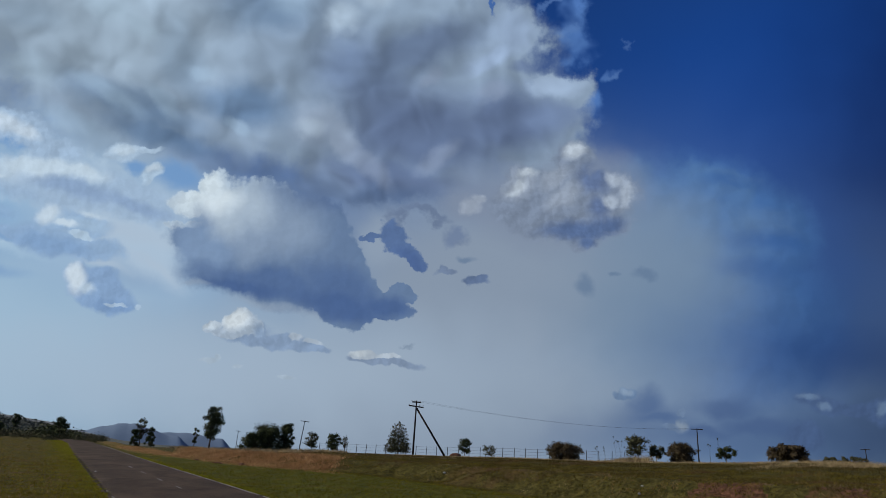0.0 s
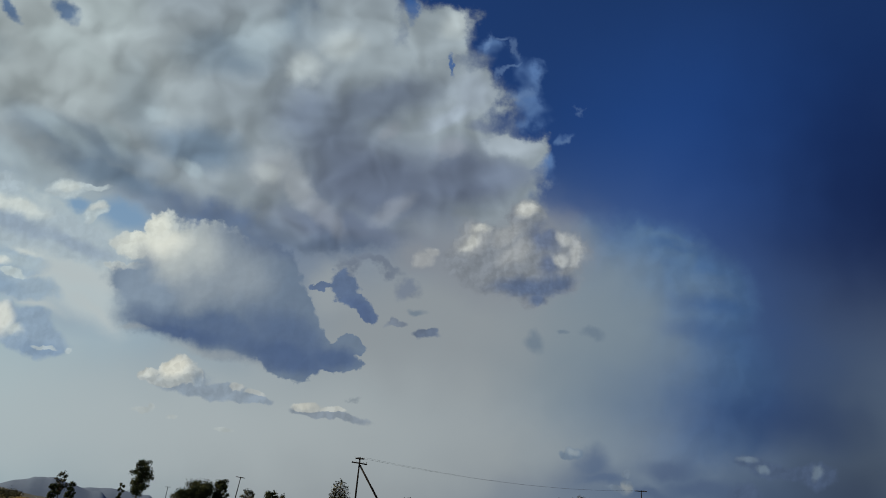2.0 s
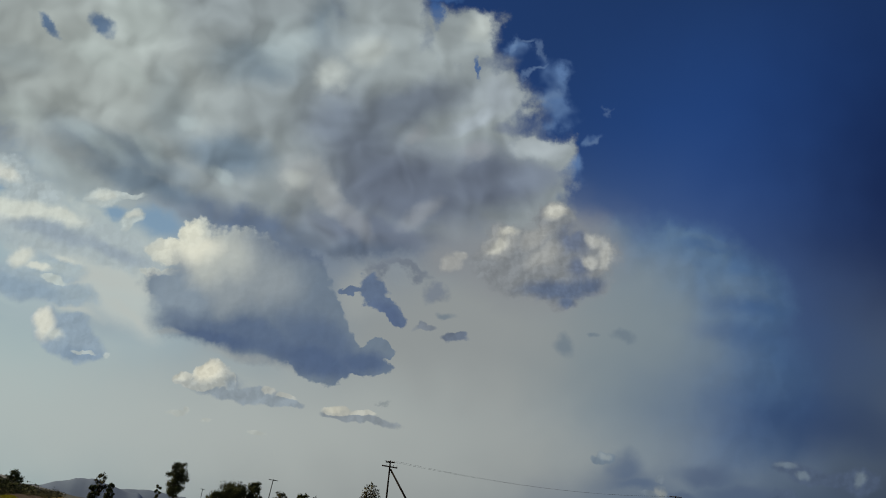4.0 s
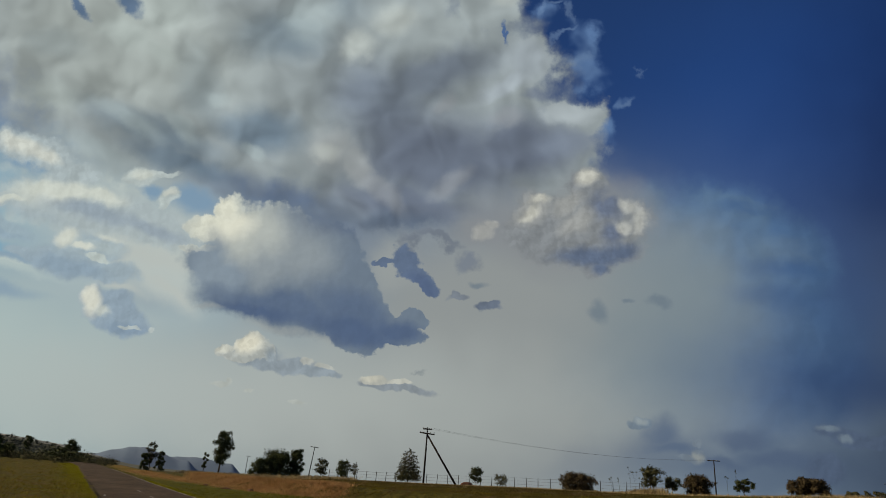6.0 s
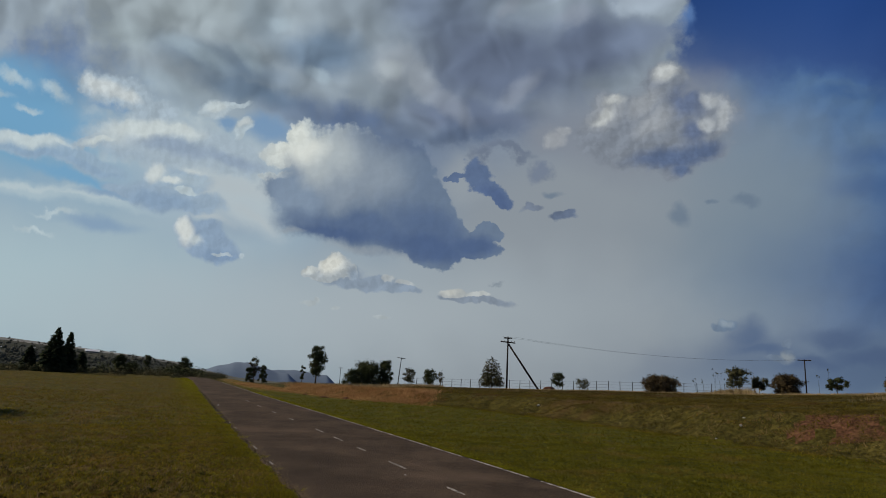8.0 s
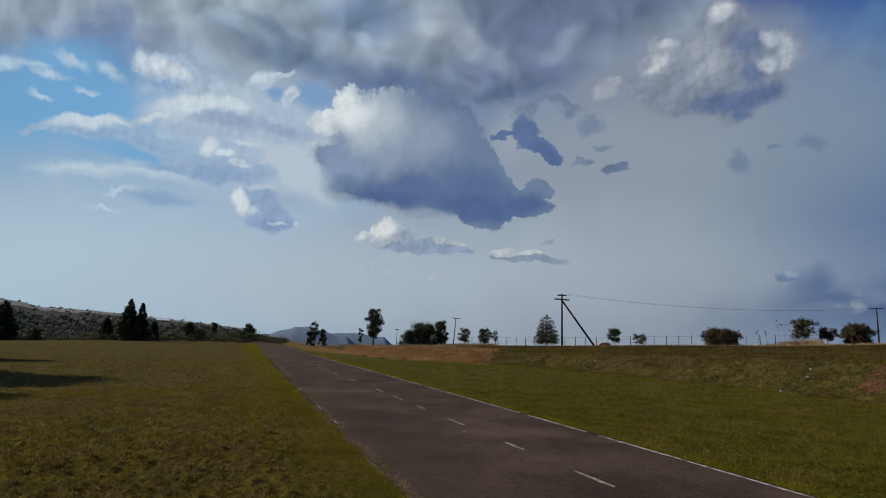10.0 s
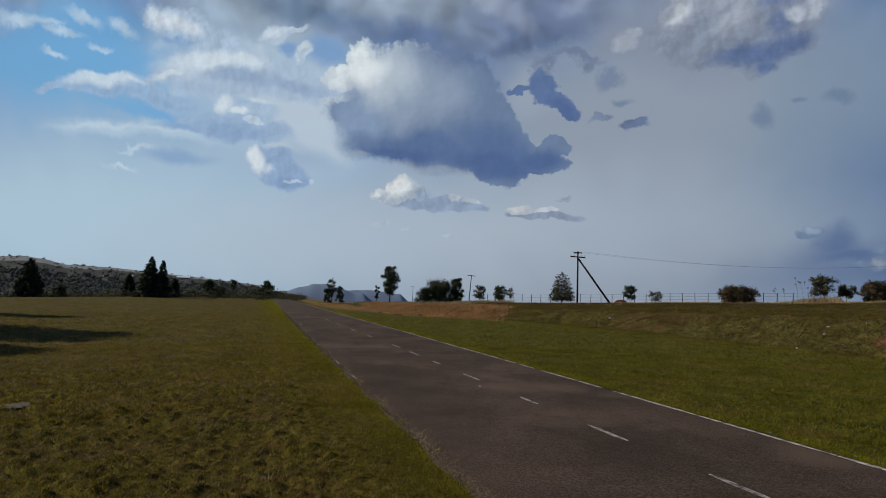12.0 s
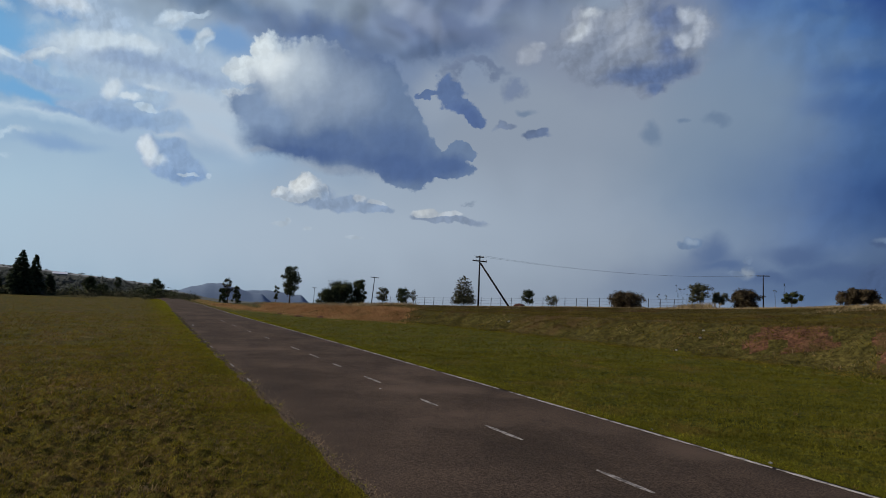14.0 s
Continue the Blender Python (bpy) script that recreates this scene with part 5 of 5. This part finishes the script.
# longer, greener grass spilling over the road's edges
g = np.random.default_rng(9)
y = -2 + 93 * g.random(110000) ** 1.9
x = road_left(y) + 0.06 * np.sin(y * 5.3) + 0.05 * np.sin(y * 13) + 0.02 - np.abs(g.normal(0, 0.75, len(y)))
sward("verge_grass", blades(10, x, y, 0.013 + 0.024 * np.exp((x - road_left(y)) / 0.15) * (0.6 + 0.4 * np.sin(y * 3.7)), 0.010 + 0.0009 * np.abs(y), 1.7), "verge", "longer bright green grass along the road edge")
y = 2.6 + 45 * g.random(24000) ** 1.5
x = road_right(y) + 0.02 + np.abs(g.normal(0, 0.2, len(y)))
sward("verge_grass", blades(11, x, y, 0.026, 0.008 + 0.0009 * y, 1.7), "verge", "longer green grass along the painted road edge")
y = g.uniform(3, 14, 700)
x = road_left(y) + np.abs(g.normal(0, 0.10, len(y)))
sward("verge_grass", blades(12, x, y, 0.055, 0.006, 1.3), "straw", "dry stalks hanging over the road edge")

# tussocks on the bank
def tussocks(seed, clumps, az_lo, az_hi, inside, tall, wide, per, material, name, label, radius=0.22, depth_lo=-0.4, depth_hi=3.6, y_hi=90.0, lean=1.2):
    g = np.random.default_rng(seed)
    y = g.uniform(5, y_hi, clumps)
    x = toe(y) + g.uniform(depth_lo, depth_hi, clumps)
    b = np.degrees(np.arctan2(x, y))
    keep = (b > az_lo) & (b < az_hi) & inside(x, y)
    x, y = x[keep], y[keep]
    size = g.uniform(0.5, 1.4, len(x))
    xs = np.repeat(x, per) + g.normal(0, radius, len(x) * per) * np.repeat(size, per)
    ys = np.repeat(y, per) + g.normal(0, radius, len(x) * per) * np.repeat(size, per)
    sward(name, blades(seed + 1, xs, ys, tall * np.repeat(size, per), wide, lean), material, label)


anywhere = lambda x, y: np.full(len(x), True)
tussocks(21, 8000, 20, 70, anywhere, 0.065, 0.03, 24, "brown_blade", "bank_tussock", "brown-green tussocks of rough grass on the bank", depth_hi=15.0)
tussocks(23, 320, 20, 70, anywhere, 0.09, 0.014, 14, "straw", "bank_tussock", "pale dry tufts scattered over the bank", depth_lo=0.5)
tussocks(25, 5000, 20, 70, anywhere, 0.045, 0.03, 22, "blade", "bank_tussock", "green tufts of grass on the bank", depth_lo=-1.2, depth_hi=10.0)
tussocks(27, 500, 46, 70, anywhere, 0.06, 0.016, 20, "dry", "bank_tussock", "reddish dry tufts at the end of the bank", depth_lo=0.2)
# the stand of tall dry grass
dense = lambda x, y: np.degrees(np.arctan2(x, y)) < 22.4
tussocks(31, 2600, 10.0, 22.5, dense, 0.20, 0.05, 30, "dry", "dry_grass", "tall dry orange-brown grass along the bank", 0.35, 0.2, 4.0, 78.0, 0.9)
tussocks(33, 1200, 5.5, 22.5, dense, 0.07, 0.05, 16, "dry", "dry_grass", "low dry orange grass at the edge of the lawn", 0.5, -2.2, 0.5, 78.0)


# pale straw along the skyline
def skyline(seed, clumps, az_lo, az_hi, near, far, tall, per, material, label, wide=0.05):
    g = np.random.default_rng(seed)
    x, y, _ = scatter(seed, clumps, az_lo, az_hi, near, far)
    keep = x > toe(y) + 4
    x, y = x[keep], y[keep]
    size = g.uniform(0.4, 1.3, len(x))
    xs, ys = np.repeat(x, per) + g.normal(0, 0.4, len(x) * per), np.repeat(y, per) + g.normal(0, 0.4, len(x) * per)
    sward("straw_grass", blades(seed, xs, ys, tall * np.repeat(size, per), wide, 0.8), material, label)


skyline(41, 900, 20, 66, 45, 100, 0.15, 14, "straw", "pale dry grass on top of the bank", 0.06)
skyline(42, 700, 9, 23, 60, 110, 0.28, 16, "straw", "pale dry grass beyond the bank", 0.07)
skyline(43, 90, 46.5, 49.5, 52, 58, 0.42, 18, "straw", "clump of tall pale grass under a tree", 0.06)
skyline(44, 90, 57, 66, 34, 46, 0.20, 34, "straw", "tall pale grass at the end of the bank", 0.02)


# tall weeds with seed heads
def weed(az_deg, dist, top_el, seed):
    rng = random.Random(seed)
    x, y = at_bearing(az_deg, dist)
    z = ground_at(x, y)
    tall = tall_for(dist, top_el, z)
    ob = thing("tall_weed", x, y, z, "tall thin dry weed with dark seed heads", "weed", "weeds on the bank")
    stems, heads_at = [], []
    for k in range(3):
        tip = (rng.uniform(-0.25, 0.25), rng.uniform(-0.2, 0.2), tall * rng.uniform(0.75, 1.0))
        stems.append(tube([(0, 0, -0.1), (tip[0] * 0.3, tip[1] * 0.3, tip[2] * 0.6), tip], [0.004, 0.003, 0.0025], 3))
        heads_at.append((tip, 0.07))
    part("stem", mesh_of("stem", *gather(stems), MAT["olive"]), ob)
    for spot in heads_at:
        part("seed_head", foliage("seed_head", leaves(rng, [spot], 0.035, 14), MAT["olive"]), ob)


for k, (a, e) in enumerate(((45.6, 1.3), (46.2, 1.25), (47.1, 2.1), (47.5, 1.9), (43.9, 1.25), (52.0, 2.2), (55.3, 2.4), (54.6, 1.9), (48.0, 1.7))):
    weed(a, 46 + (k * 7) % 9, e, 200 + k)


# loose gravel along the crumbling edge of the asphalt
g = np.random.default_rng(61)
y = 3.0 + 40 * g.random(3400) ** 1.9
x = road_left(y) + np.abs(g.normal(0.0, 0.075, len(y)))
size = g.uniform(0.004, 0.011, len(y)) * (1 + 0.05 * y)
level = 0.014 + 0.05 * np.clip((x - road_left(y)) / 4.3, 0, 0.3)
corners = np.array([(1, 0, 0), (-0.5, 0.87, 0), (-0.5, -0.87, 0), (0, 0, 0.9)])
pebbles = np.stack([x, y, level], -1)[:, None, :] + corners[None] * size[:, None, None]
me = bpy.data.meshes.new("gravel")
me.from_pydata(pebbles.reshape(-1, 3).tolist(), [], [(n * 4 + a, n * 4 + b, n * 4 + c) for n in range(len(y)) for a, b, c in ((0, 1, 3), (1, 2, 3), (2, 0, 3), (0, 2, 1))])
me.materials.append(MAT["gravel"])
tagged(new("gravel", me), "loose grey gravel along the crumbling asphalt edge", "gravel", kind="stuff")
